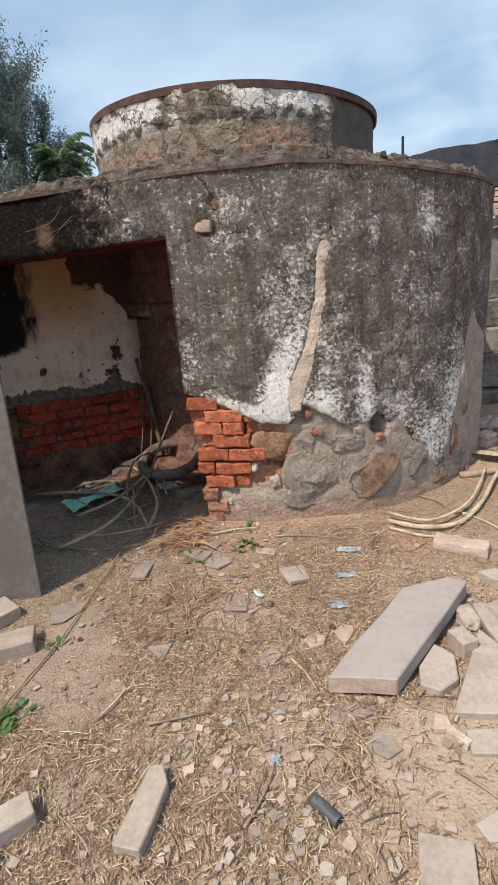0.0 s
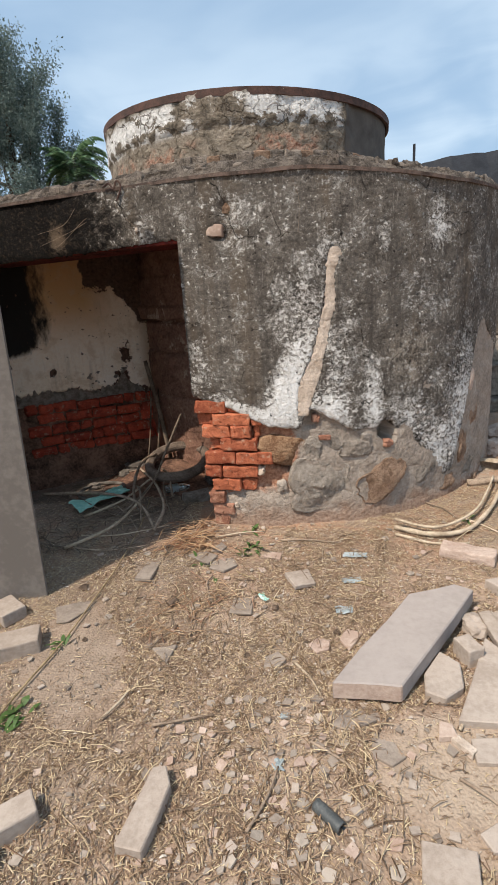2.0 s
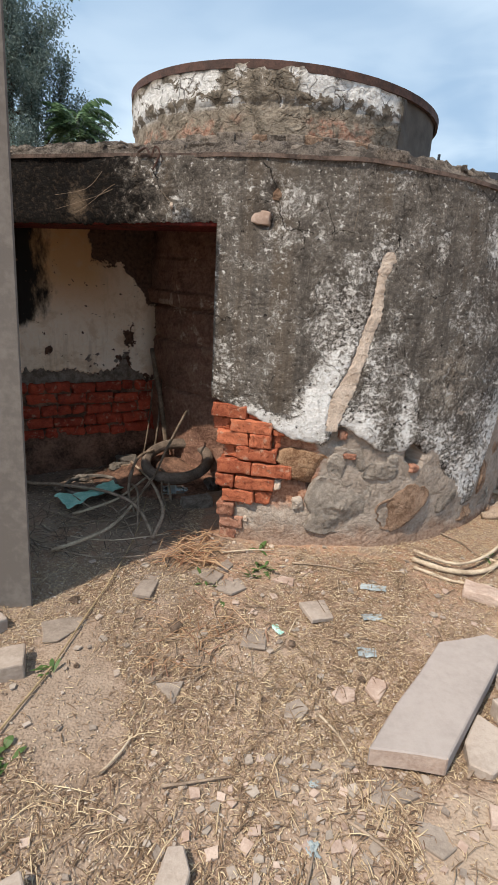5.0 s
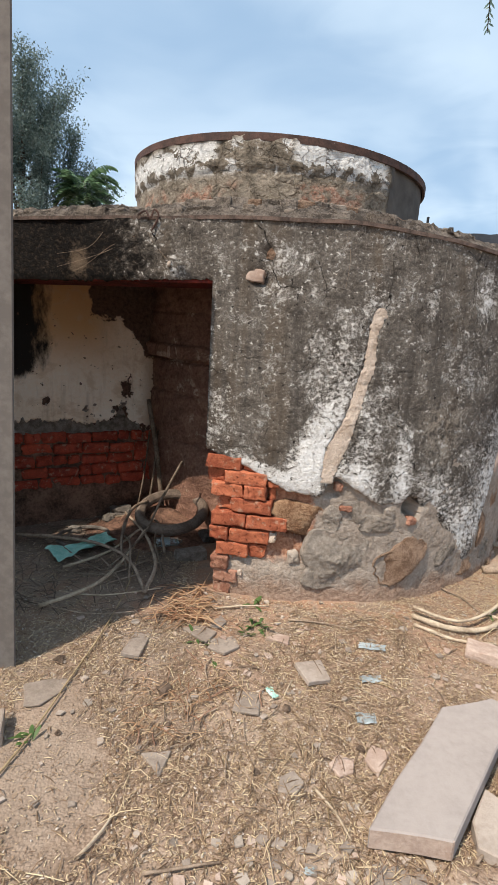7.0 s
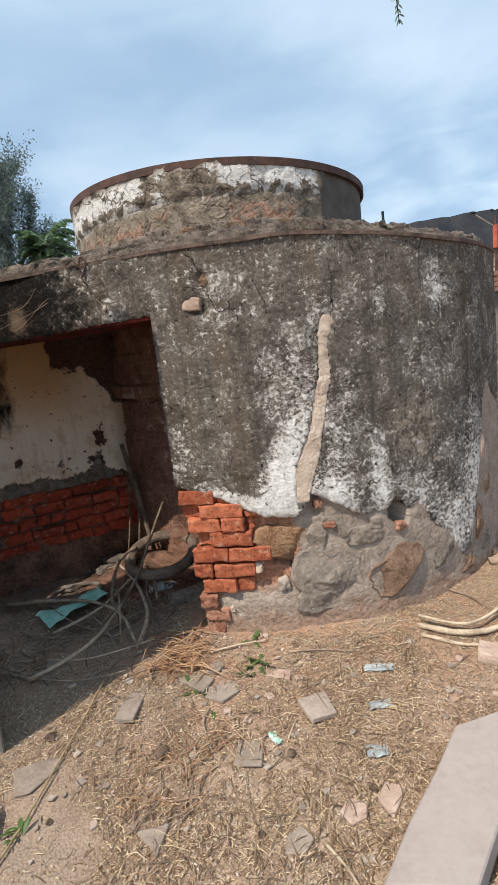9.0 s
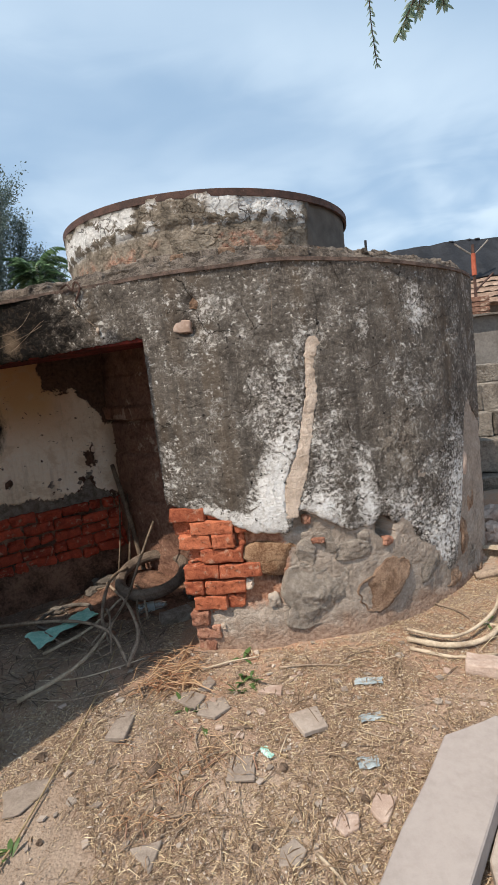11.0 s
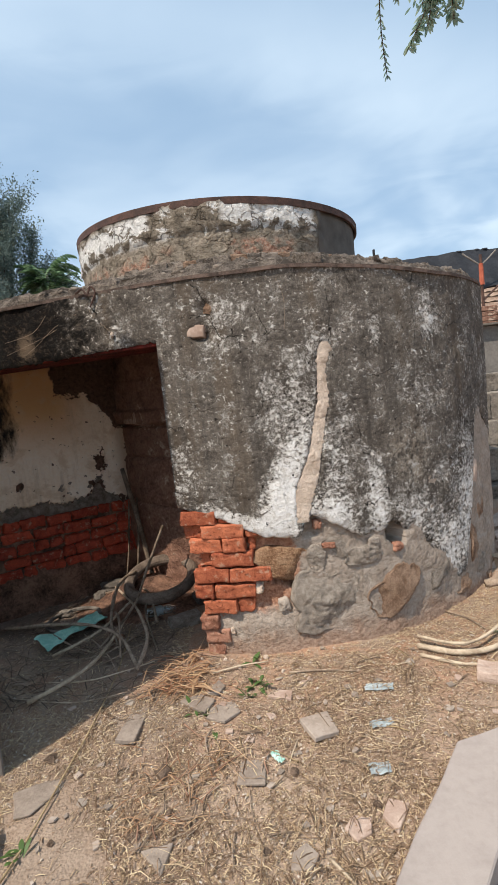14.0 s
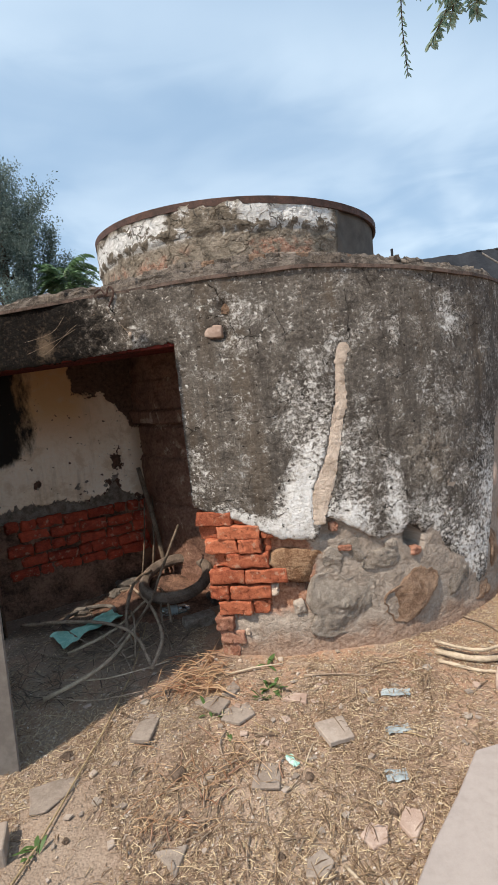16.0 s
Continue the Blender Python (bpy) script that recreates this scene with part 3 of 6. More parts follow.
def box(sx, sy, sz, bevel=0.0, rough=0.0, cuts=0, seed=0.0):
    """A box on z = 0, with worn edges and an uneven skin."""
    bm = bmesh.new()
    bmesh.ops.create_cube(bm, size=1.0)
    bmesh.ops.transform(bm, matrix=Matrix.Translation((0, 0, sz / 2)) @ Matrix.Diagonal((sx, sy, sz, 1)), verts=bm.verts)
    if bevel:
        bmesh.ops.bevel(bm, geom=list(bm.edges), offset=bevel, segments=2, affect="EDGES", profile=0.5)
    if cuts:
        bmesh.ops.subdivide_edges(bm, edges=[e for e in bm.edges if e.calc_length() > min(sx, sy, sz) * 0.6], cuts=cuts, use_grid_fill=True)
    if rough:
        f = 2.2 / max(sx, sy, sz)
        for vert in bm.verts:
            c = vert.co
            q = Vector((fbm(c.x * f * 2 + seed, c.y * f * 2, c.z * f * 2), fbm(c.x * f * 2, c.y * f * 2 + seed + 9, c.z * f * 2), fbm(c.x * f * 2, c.y * f * 2, c.z * f * 2 + seed + 4)))
            vert.co = c + q * rough
    return bm


def prism(outline, height, bevel=0.004, rough=0.0, seed=0.0, sub=0):
    """A flat piece with the given outline, standing on z = 0."""
    bm = bmesh.new()
    face = bm.faces.new([bm.verts.new((x, y, 0)) for x, y in outline])
    up = bmesh.ops.extrude_face_region(bm, geom=[face])
    bmesh.ops.translate(bm, vec=(0, 0, height), verts=[g for g in up["geom"] if isinstance(g, bmesh.types.BMVert)])
    bmesh.ops.recalc_face_normals(bm, faces=bm.faces)
    if sub:
        bmesh.ops.subdivide_edges(bm, edges=[e for e in bm.edges if e.calc_length() > height * 1.5], cuts=sub)
    if rough:
        for vert in bm.verts:
            c = vert.co
            vert.co = c + Vector((fbm(c.x * 9 + seed, c.y * 9), fbm(c.x * 9, c.y * 9 + seed), 0.3 * fbm(c.x * 9, c.y * 9, seed))) * rough
    if bevel:
        bmesh.ops.bevel(bm, geom=[e for e in bm.edges if e.calc_face_angle(0) > 0.6], offset=bevel, segments=1, affect="EDGES")
    return bm


def rock(sx, sy, sz, seed=0.0, rough=0.22, sub=2, crag=0.0):
    bm = bmesh.new()
    bmesh.ops.create_icosphere(bm, subdivisions=sub, radius=0.5)
    for vert in bm.verts:
        c = vert.co
        m = max(abs(c.x), abs(c.y), abs(c.z))
        c = c.lerp(c * (0.42 / m), 0.45)
        c *= 1 + rough * fbm(c.x * 2.4 + seed, c.y * 2.4, c.z * 2.4)
        if crag:
            c *= 1 + crag * (1 - 2 * abs(fbm(c.x * 6 + seed, c.y * 6, c.z * 6, 5)))
        vert.co = Vector((c.x * sx, c.y * sy, c.z * sz))
    return bm


def face_stone(w, h, bulge, seed, grain=0.010):
    """A cleaved stone set in a wall: it stands in the xz plane and faces -y."""
    q = random.Random(seed * 31)
    planes = [(q.gauss(0, 0.16), q.gauss(0, 0.16), q.uniform(0.5, 1.3) * bulge) for _ in range(6)]
    bm = bmesh.new()
    rings, n = [], 56
    mid_v = bm.verts.new((0, -min(c for _, _, c in planes), 0))
    for i in range(1, 23):
        r = i / 22
        ring = []
        for j in range(n):
            a = 2 * math.pi * j / n
            c, d = math.cos(a), math.sin(a)
            k = 1 / (abs(c) ** 3.0 + abs(d) ** 3.0) ** (1 / 3.0) * (1 + 0.26 * fbm(c * 1.3 + seed, d * 1.3, seed, 3) + 0.08 * fbm(c * 5 + seed, d * 5, seed, 2))
            x, z = 0.5 * w * r * k * c, 0.5 * h * r * k * d
            flat = min(px * x + pz * z + c0 for px, pz, c0 in planes)
            depth = flat * (1 - r ** 9) + grain * (0.22 * fbm(x * 16 + seed, z * 16, seed, 4) + 0.22 * fbm(x * 60 + seed, z * 60, seed, 4)) * (1 - r ** 8) - (0.03 if i == 22 else 0)
            ring.append(bm.verts.new((x, -depth, z)))
        rings.append(ring)
    for j in range(n):
        bm.faces.new((mid_v, rings[0][(j + 1) % n], rings[0][j]))
    for a, b in zip(rings, rings[1:]):
        for j in range(n):
            bm.faces.new((a[j], a[(j + 1) % n], b[(j + 1) % n], b[j]))
    bmesh.ops.recalc_face_normals(bm, faces=bm.faces)
    return bm


def tube(points, radius, sides=7, tip=0.5, wobble=0.0, seed=0.0, closed_ends=True):
    """A stem along points, tapering to tip times its radius."""
    bm = bmesh.new()
    pts = [Vector(p) for p in points]
    fine = []
    for i in range(len(pts) - 1):
        p0, p1, p2, p3 = pts[max(i - 1, 0)], pts[i], pts[i + 1], pts[min(i + 2, len(pts) - 1)]
        for j in range(4):
            t = j / 4
            fine.append(0.5 * (2 * p1 + (p2 - p0) * t + (2 * p0 - 5 * p1 + 4 * p2 - p3) * t * t + (3 * p1 - p0 - 3 * p2 + p3) * t ** 3))
    fine.append(pts[-1])
    rings = []
    for i, p in enumerate(fine):
        way = (fine[min(i + 1, len(fine) - 1)] - fine[max(i - 1, 0)]).normalized()
        side = way.cross(Vector((0.13, 0.21, 0.97))).normalized()
        up = side.cross(way)
        r = radius * (1 + (tip - 1) * i / (len(fine) - 1)) * (1 + wobble * fbm(i * 0.7 + seed, seed))
        q = p + (side * fbm(i * 0.3, seed) + up * fbm(i * 0.3 + 5, seed)) * radius * wobble
        rings.append([bm.verts.new(q + (side * math.cos(a) + up * math.sin(a)) * r) for a in (2 * math.pi * j / sides for j in range(sides))])
    for a, b in zip(rings, rings[1:]):
        for j in range(sides):
            bm.faces.new((a[j], a[(j + 1) % sides], b[(j + 1) % sides], b[j]))
    if closed_ends:
        bm.faces.new(rings[0][::-1])
        bm.faces.new(rings[-1])
    return bm


def sheet(rows, uv=None, close=False):
    """A quad sheet from rows of points, with optional uv rows."""
    bm = bmesh.new()
    lay = bm.loops.layers.uv.new("UVMap") if uv else None
    grid = [[bm.verts.new(p) for p in row] for row in rows]
    for i in range(len(grid) - 1):
        for j in range(len(grid[0]) - 1):
            f = bm.faces.new((grid[i][j], grid[i][j + 1], grid[i + 1][j + 1], grid[i + 1][j]))
            if uv:
                for loop, (a, b) in zip(f.loops, ((i, j), (i, j + 1), (i + 1, j + 1), (i + 1, j))):
                    loop[lay].uv = uv[a][b]
    return bm


# ---- the plan ----
R, CX, CY, TURN0 = 1.73, 0.10, 4.67, -0.29       # round wall
DR, DX, DY = 1.128, -0.12, 4.78                   # well drum inside it


def on_wall(s, z, d=0.0):
    """The place s metres along the round wall's face, z up, d metres out of it."""
    th = s / R
    if th >= TURN0:
        return Vector((CX + (R + d) * math.sin(th), CY - (R + d) * math.cos(th), z))
    n = Vector((math.sin(TURN0), -math.cos(TURN0), 0))
    along = Vector((math.cos(TURN0), math.sin(TURN0), 0))
    return Vector((CX, CY, z)) + n * (R + d) + along * (s - TURN0 * R)


def wall_turn(s):
    return max(s / R, TURN0)


def rim(s):
    """Height of the round wall's top."""
    return 2.10 - 0.055 * min(max((s - 0.2) / 0.9, 0), 1) + 0.028 * min(max(-s / 1.6, 0), 1)


def ground_z(x, y):
    t = min(max((y - 1.9) / 1.15, 0), 1)
    z = 0.10 * t * t * (3 - 2 * t)
    t = min(max((x - 1.0) / 1.2, 0), 1) * min(max((y - 2.2) / 1.0, 0), 1)
    far = min(max(math.hypot(x, y - 2) / 12 - 0.5, 0), 1)
    return (z + 0.10 * t) * (1 - far) + 0.012 * fbm(x * 1.7, y * 1.7) + 0.007 * fbm(x * 9, y * 9, 3.0)


DOOR_L, DOOR_R, DOOR_TOP = -2.0, -0.555, 1.82


def foot(s):
    """Lower edge of the plaster, where it has broken away."""
    pts = ((-0.56, 0.935), (-0.30, 0.85), (-0.10, 0.745), (0.07, 0.715), (0.105, 0.75), (0.125, 0.82), (0.18, 0.83), (0.29, 0.765), (0.42, 0.68), (0.50, 0.69), (0.555, 0.68), (0.60, 0.725),
           (0.66, 0.715), (0.70, 0.66), (0.76, 0.66), (0.90, 0.51), (1.02, 0.38), (1.12, 0.26), (1.20, 0.30), (1.27, 0.50), (1.36, 0.80), (1.44, 1.10), (1.55, 1.25), (1.8, 1.1), (2.2, 0.9), (6.0, 0.9))
    for (a, za), (b, zb) in zip(pts, pts[1:]):
        if s <= b:
            return za + (zb - za) * (s - a) / (b - a) + 0.012 * fbm(s * 16, 1.0) + 0.006 * fbm(s * 55, 2.0)
    return 0.9


def filler_at(z):
    """Middle and half width of the filled crack at a height."""
    for (s0, z0, w0), (s1, z1, w1) in zip(FILLER, FILLER[1:]):
        if z1 <= z <= z0:
            t = (z0 - z) / (z0 - z1)
            return s0 + (s1 - s0) * t, w0 + (w1 - w0) * t
    return 0.0, 0.0


def skin(s, z):
    """Unevenness of the plaster's face."""
    dent = 0.045 * math.exp(-((s + 0.30) / 0.055) ** 2 - ((z - 1.82) / 0.035) ** 2) + 0.030 * math.exp(-((s + 0.265) / 0.03) ** 2 - ((z - 1.95) / 0.04) ** 2) + 0.03 * math.exp(-((s - 0.86) / 0.016) ** 2 - ((z - 1.36) / 0.014) ** 2)
    mid_s, half = filler_at(z)
    gap = 0.014 * min(max((half + 0.006 - abs(s - mid_s)) / 0.008, 0), 1) if half else 0.0
    return -dent - gap + 0.012 * fbm(s * 1.6, z * 1.6) + 0.004 * fbm(s * 8, z * 8, 2.0) + 0.003 * fbm(s * 26, z * 26, 4.0)


# ---- ground ----
def axis_steps(lo, hi, step, far, grow=1.35):
    vals = list(np.arange(lo, hi + 1e-6, step))
    a, d = vals[-1], step
    while a < far:
        d *= grow
        a += d
        vals.append(a)
    a, d = vals[0], step
    while a > -far:
        d *= grow
        a -= d
        vals.insert(0, a)
    return vals


gx, gy = axis_steps(-2.4, 2.4, 0.03, 900), axis_steps(0.4, 5.0, 0.03, 900)
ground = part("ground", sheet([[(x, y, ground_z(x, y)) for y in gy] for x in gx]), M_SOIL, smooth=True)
tagged(ground, "dry brown soil littered with straw and stone chips", "ground", kind="structure")

# ---- round wall ----
wall_round = thing("wall_round", (0, 0, 0), "round masonry wall with blackened, flaking lime plaster", "wall", kind="structure")


def plaster_sheet(s0, s1, low, step=0.010, thick=0.035):
    n = max(2, int((s1 - s0) / step))
    rows, uv = [], []
    for i in range(n + 1):
        s = s0 + (s1 - s0) * i / n
        a, b = low(s), rim(s)
        m = 150 if step < 0.05 else 60
        zs = [a + (b - a) * (j / m) for j in range(m + 1)]
        row = [on_wall(s, a + 0.01, -thick - 0.04), on_wall(s, a + 0.004, -0.012)] + [on_wall(s, z, skin(s, z) - 0.012 * math.exp(-(z - a) / 0.02)) for z in zs] + [on_wall(s, b + 0.002, -0.25)]
        rows.append(row)
        uv.append([(s, a), (s, a)] + [(s, z) for z in zs] + [(s, b)])
    return sheet(rows, uv)


part("plaster", plaster_sheet(DOOR_R, 2.6, foot), M_PLASTER, wall_round, "dark weathered plaster with white lime patches", True)
part("plaster", plaster_sheet(2.6, 5.5, lambda s: 0.0, 0.1), M_PLASTER, wall_round, smooth=True)
part("plaster", plaster_sheet(DOOR_L, DOOR_R, lambda s: DOOR_TOP - 0.004 - 0.016 * min(max((-0.7 - s) / 0.6, 0), 1) + 0.010 * fbm(s * 14, 7.0) + 0.008 * fbm(s * 50, 3.0)), M_PLASTER, wall_round, "soot-stained plaster over the doorway", True)
part("plaster", plaster_sheet(-3.4, DOOR_L, lambda s: 0.0), M_PLASTER, wall_round, smooth=True)


def core_depth(s, z):
    d = -0.028 + 0.010 * fbm(s * 4, z * 4, 8.0) + 0.005 * fbm(s * 14, z * 14, 9.0) + 0.003 * fbm(s * 40, z * 40, 2.0)
    if s < 0.06:
        t = min(max((0.06 - s) / 0.10, 0), 1) * min(max((z - 0.25) / 0.12, 0), 1)
        d -= 0.032 * t
    if 0.570 < s < 0.690 and 0.590 + 0.8 * max(0.63 - s, 0) < z < 0.74:
        d -= 0.14
    if 0.115 < s < 0.20 and 0.72 < z < 0.85:
        d -= 0.03
    if -0.17 < s < 0.05 and abs(z - (0.515 - 0.38 * (s + 0.10))) < 0.022 + 0.010 * fbm(s * 20, 3.0):
        d -= 0.055
    d += 0.018 * min(max((s - 0.30) / 0.2, 0), 1)
    d += 0.05 * max(0, 0.22 - z) * (1 if s > -0.25 else 0)
    return d


rows, uv = [], []
for i in range(190):
    s = -0.49 + i * 0.0145
    zs = [0.0 + j * 0.0145 for j in range(100)]
    rows.append([on_wall(s, z, core_depth(s, z)) for z in zs])
    uv.append([(s, z) for z in zs])
part("masonry_core", sheet(rows, uv), M_CORE, wall_round, "grey cement and mud between rubble stones", True)
# inner face and doorway reveals of the wall
rows = [[on_wall(s, z, -0.28 + 0.012 * fbm(s * 5, z * 5)) for z in np.linspace(0, 2.05, 42)] for s in np.linspace(-0.48, 5.5, 90)]
part("inner_face", sheet(rows), M_DARKMUD, wall_round, smooth=True)
rows = [[on_wall(-0.485 + 0.012 * fbm(z * 6, d * 9), z, -d) for z in np.linspace(0.0, 0.97, 40)] for d in np.linspace(0.10, 0.30, 8)]
part("reveal", sheet(rows), M_DARKMUD, wall_round, smooth=True)
rows = [[on_wall(DOOR_R + 0.001 + 0.004 * fbm(z * 9, d), z, -d + skin(DOOR_R, z)) for z in np.linspace(0.93, DOOR_TOP + 0.01, 60)] for d in np.linspace(0.0, 0.30, 8)]
part("reveal", sheet(rows), M_DARKMUD, wall_round, smooth=True)
lintel = part("lintel", box(DOOR_R - DOOR_L + 0.12, 0.26, 0.07, 0.006, 0.004, 3), M_RED, None)
lintel.matrix_world = Matrix.Translation(on_wall((DOOR_L + DOOR_R) / 2, DOOR_TOP - 0.02, -0.15)) @ pose(0, 0, 0, 0, 0, math.degrees(TURN0))
tagged(lintel, "dark red painted lintel over the doorway", "lintel", kind="structure")
# iron band along the top
rows = []
for s in np.linspace(-3.4, 5.5, 260):
    z, w = rim(s) + 0.004 * fbm(s * 3, 0), 0.008 + 0.003 * fbm(s * 7, 1)
    rows.append([on_wall(s, z - 0.006, -0.05), on_wall(s, z - 0.006, w), on_wall(s, z + 0.012, w), on_wall(s, z + 0.016, -0.06)])
part("edge_band", sheet(rows), M_BAND, wall_round, "rusty band along the top edge")

# ---- roof round the drum ----
rows = []
for s in np.linspace(-3.4, 5.5, 520):
    p = on_wall(s, 0, -0.015)
    c = Vector((DX, DY, 0))
    q = c + (p - c).normalized() * (DR - 0.06)
    row = []
    for j in range(34):
        t = j / 33
        e = p.lerp(q, t)
        rise = 0.055 * min(t / 0.05, 1) + 0.105 * min(max((t - 0.06) / 0.7, 0), 1)
        crumb = 0.022 * fbm(e.x * 6, e.y * 6, 3) + 0.022 * fbm(e.x * 17, e.y * 17, 5) + 0.012 * fbm(e.x * 45, e.y * 45, 7)
        e.z = rim(s) + 0.012 + rise + crumb * min(t / 0.05, 1)
        row.append(e)
    rows.append(row)
roof = part("roof_slab", sheet(rows), M_CRUST, smooth=False)
tagged(roof, "crumbling grey mortar roof round the well drum", "roof", kind="structure")
rows = [[(on_wall(s, 1.96, -0.02)).lerp(Vector((DX, DY, 1.96)), t) for t in (0, 0.25, 0.5)] for s in np.linspace(-3.4, 5.5, 120)]
ceiling = part("ceiling", sheet(rows), M_DARKMUD)
tagged(ceiling, "dark underside of the low roof slab", "ceiling", kind="structure")

# ---- well drum ----
well_drum = thing("well_drum", (DX, DY, 0), "round well drum with flaking white plaster and an iron rim", "well")


def drum_top(a):
    return 2.757 - 0.04 * DR * math.sin(a) - 0.03 * DR * math.cos(a)


rows, uv = [], []
for i in range(281):
    a = -math.pi + 2 * math.pi * i / 280
    zt = drum_top(a)
    row, ur = [], []
    for j in range(44):
        z = 2.10 + (zt - 2.10) * j / 43
        s = a * DR
        rough = 0.35 if a > 0.72 else 1.0
        r = DR + rough * (0.012 * fbm(s * 5, z * 5, 6) + 0.006 * fbm(s * 19, z * 19, 7)) - 0.010 * max(0.0, (a > 0.72))
        if -1.35 < a < 0.70 and z > 2.55 + 0.03 * fbm(s * 4, 2.0):
            r += 0.012
        if z < 2.33 + 0.03 * fbm(s * 3, 4.0):
            r += 0.05
        row.append((r * math.sin(a), -r * math.cos(a), z))
        ur.append((s, z))
    rows.append(row)
    uv.append(ur)
part("drum_wall", sheet(rows, uv), M_DRUM, well_drum, "flaking white and brown plaster", True)
rows = []
for i in range(161):
    a = -math.pi + 2 * math.pi * i / 160
    zt = drum_top(a)
    rows.append([((DR + dr) * math.sin(a), -(DR + dr) * math.cos(a), zt + dz) for dr, dz in ((0.0, -0.034), (0.018, -0.032), (0.020, 0.012), (-0.10, 0.014), (-0.12, -0.6))])
part("iron_rim", sheet(rows), M_RUST, well_drum, "dark rusty iron rim")
rows = []
for i in range(121):
    a = -2.6 + 3.6 * i / 120
    row = []
    for j in range(200):
        z = j / 199 * 2.0
        y = z + 0.010 * fbm(a * 4, 1.0) + 0.03 * (a + 0.9)
        led = 0.060 if 1.37 < y < 1.47 else (0.030 if y >= 1.47 else (0.012 if y > 1.12 else (0.026 if y > 0.77 else 0.040)))
        led -= 0.035 * math.exp(-((y - 1.36) / 0.012) ** 2) + 0.022 * math.exp(-((y - 1.12) / 0.010) ** 2) + 0.022 * math.exp(-((y - 0.77) / 0.010) ** 2) + 0.012 * math.exp(-((y - 1.70) / 0.010) ** 2)
        r = DR - 0.128 + led + 0.02 * fbm(a * 5, z * 4, 2) + 0.008 * fbm(a * 18, z * 16, 5)
        row.append((r * math.sin(a), -r * math.cos(a), z))
    rows.append(row)
part("shaft_wall", sheet(rows), M_SHAFT, well_drum, "dark bare masonry with projecting courses", True)

# ---- room behind the doorway ----
A, B = Vector((-2.25, 3.61, 0)), Vector((-0.98, 4.37, 0))
along_in = (B - A).normalized()
normal_in = Vector((along_in.y, -along_in.x, 0))
LEN_IN = (B - A).length
wall_inner = thing("wall_inner", (0, 0, 0), "old whitewashed room wall, sooty, bare brick at its foot", "wall", kind="structure")


def whitewash_foot(u):
    return 0.885 - 0.03 * u + 0.050 * fbm(u * 6, 3.0) + 0.030 * fbm(u * 40, 5.0) + 0.10 * math.exp(-((u - 1.16) / 0.05) ** 2) - 0.9 * max(0.0, u - 1.26)


rows, uv = [], []
for i in range(200):
    u = (LEN_IN + 0.1) * i / 199
    lo = whitewash_foot(u)
    zs = [lo + (2.0 - lo) * j / 60 for j in range(61)]
    rows.append([A + along_in * u + normal_in * (-0.02) + Vector((0, 0, lo + 0.004))] + [A + along_in * u + normal_in * (0.012 + 0.006 * fbm(u * 4, z * 4)) + Vector((0, 0, z)) for z in zs])
    uv.append([(u, lo)] + [(u, z) for z in zs])
part("whitewash", sheet(rows, uv), M_INNER, wall_inner, smooth=True)
rows = [[A + along_in * u + normal_in * (0.0 + 0.012 * fbm(u * 7, z * 7) + 0.006 * fbm(u * 25, z * 25) + 0.16 * max(0.0, 0.44 + 0.08 * fbm(u * 3, 2.0) - z)) + Vector((0, 0, z)) for z in np.linspace(0, 0.79, 44)] for u in np.linspace(-0.1, LEN_IN + 0.1, 50)]
part("masonry_core", sheet(rows), M_DARKMUD, wall_inner, "brown mud mortar", True)
rows = [[A + along_in * u + normal_in * (0.006 + 0.010 * fbm(u * 7, z * 7) + 0.006 * fbm(u * 25, z * 25)) + Vector((0, 0, z)) for z in np.linspace(0.772, 1.0, 14)] for u in np.linspace(-0.1, LEN_IN + 0.1, 80)]
part("cement_strip", sheet(rows), M_STONE_G, wall_inner, "grey cement under the whitewash", True)
rows = [[on_wall(s, z, -0.02) for z in (0, 2.0)] for s in np.linspace(-3.4, DOOR_L, 6)]
part("pier_back", sheet(rows), M_DARKMUD, wall_inner)


# ---- gate pillar ----
# only the right edge is known; unseen length and height sized to shade the doorway
pillar = part("boundary_wall", prism([(0, 0), (-0.10, 0.16), (-2.6, 0.16), (-2.6, 0)], 3.25, 0.010, 0.004, 3.0, 3), M_YARDWALL)
pillar.matrix_world = Matrix.Translation((-1.183, 2.330, -0.05)) @ pose(0, 0, 0, 0, 1.8, 0) @ pose(0, 0, 0, 0, 0, 8)
tagged(pillar, "end of a plain grey concrete boundary wall on the soil", "wall", kind="structure")

# ---- far things beyond the round wall ----
platform = thing("stone_platform", (2.0, 5.2, 0), "stepped platform of weathered grey stone courses", "platform")
for depth, low, top in ((0.0, 0.0, 0.34), (0.2, 0.34, 0.67), (0.4, 0.67, 0.93), (0.6, 0.93, 1.22), (0.8, 1.22, 1.42)):
    x = 0.0
    for n in range(7):
        wide = 0.42 + 0.25 * random.random()
        c = part("stone_course", box(wide - 0.012, 1.0, top - low - 0.006, 0.014, 0.022, 3, n + depth * 9), M_FARSTONE, platform)
        c.location = (x + wide / 2 - 0.05, depth + 0.5 + 0.03 * random.random(), low)
        x += wide
hut = thing("plaster_hut", (3.2, 7.5, 0), "low grey plastered hut with a tin roof edge", "hut")
c = part("wall", box(0.60, 1.6, 2.06, 0.01, 0.01, 2), M_FARPLASTER, hut)
c.location = (0.28, 0.8, 0)
c = part("roof", box(0.74, 1.8, 0.03, 0.004, 0.006, 3), M_FARSTONE, hut, "thin grey roof edge")
c.location = (0.29, 0.8, 2.06)
brick_pier = thing("brick_pier", (3.72, 8.25, 0), "short pier of loose red bricks", "pier")
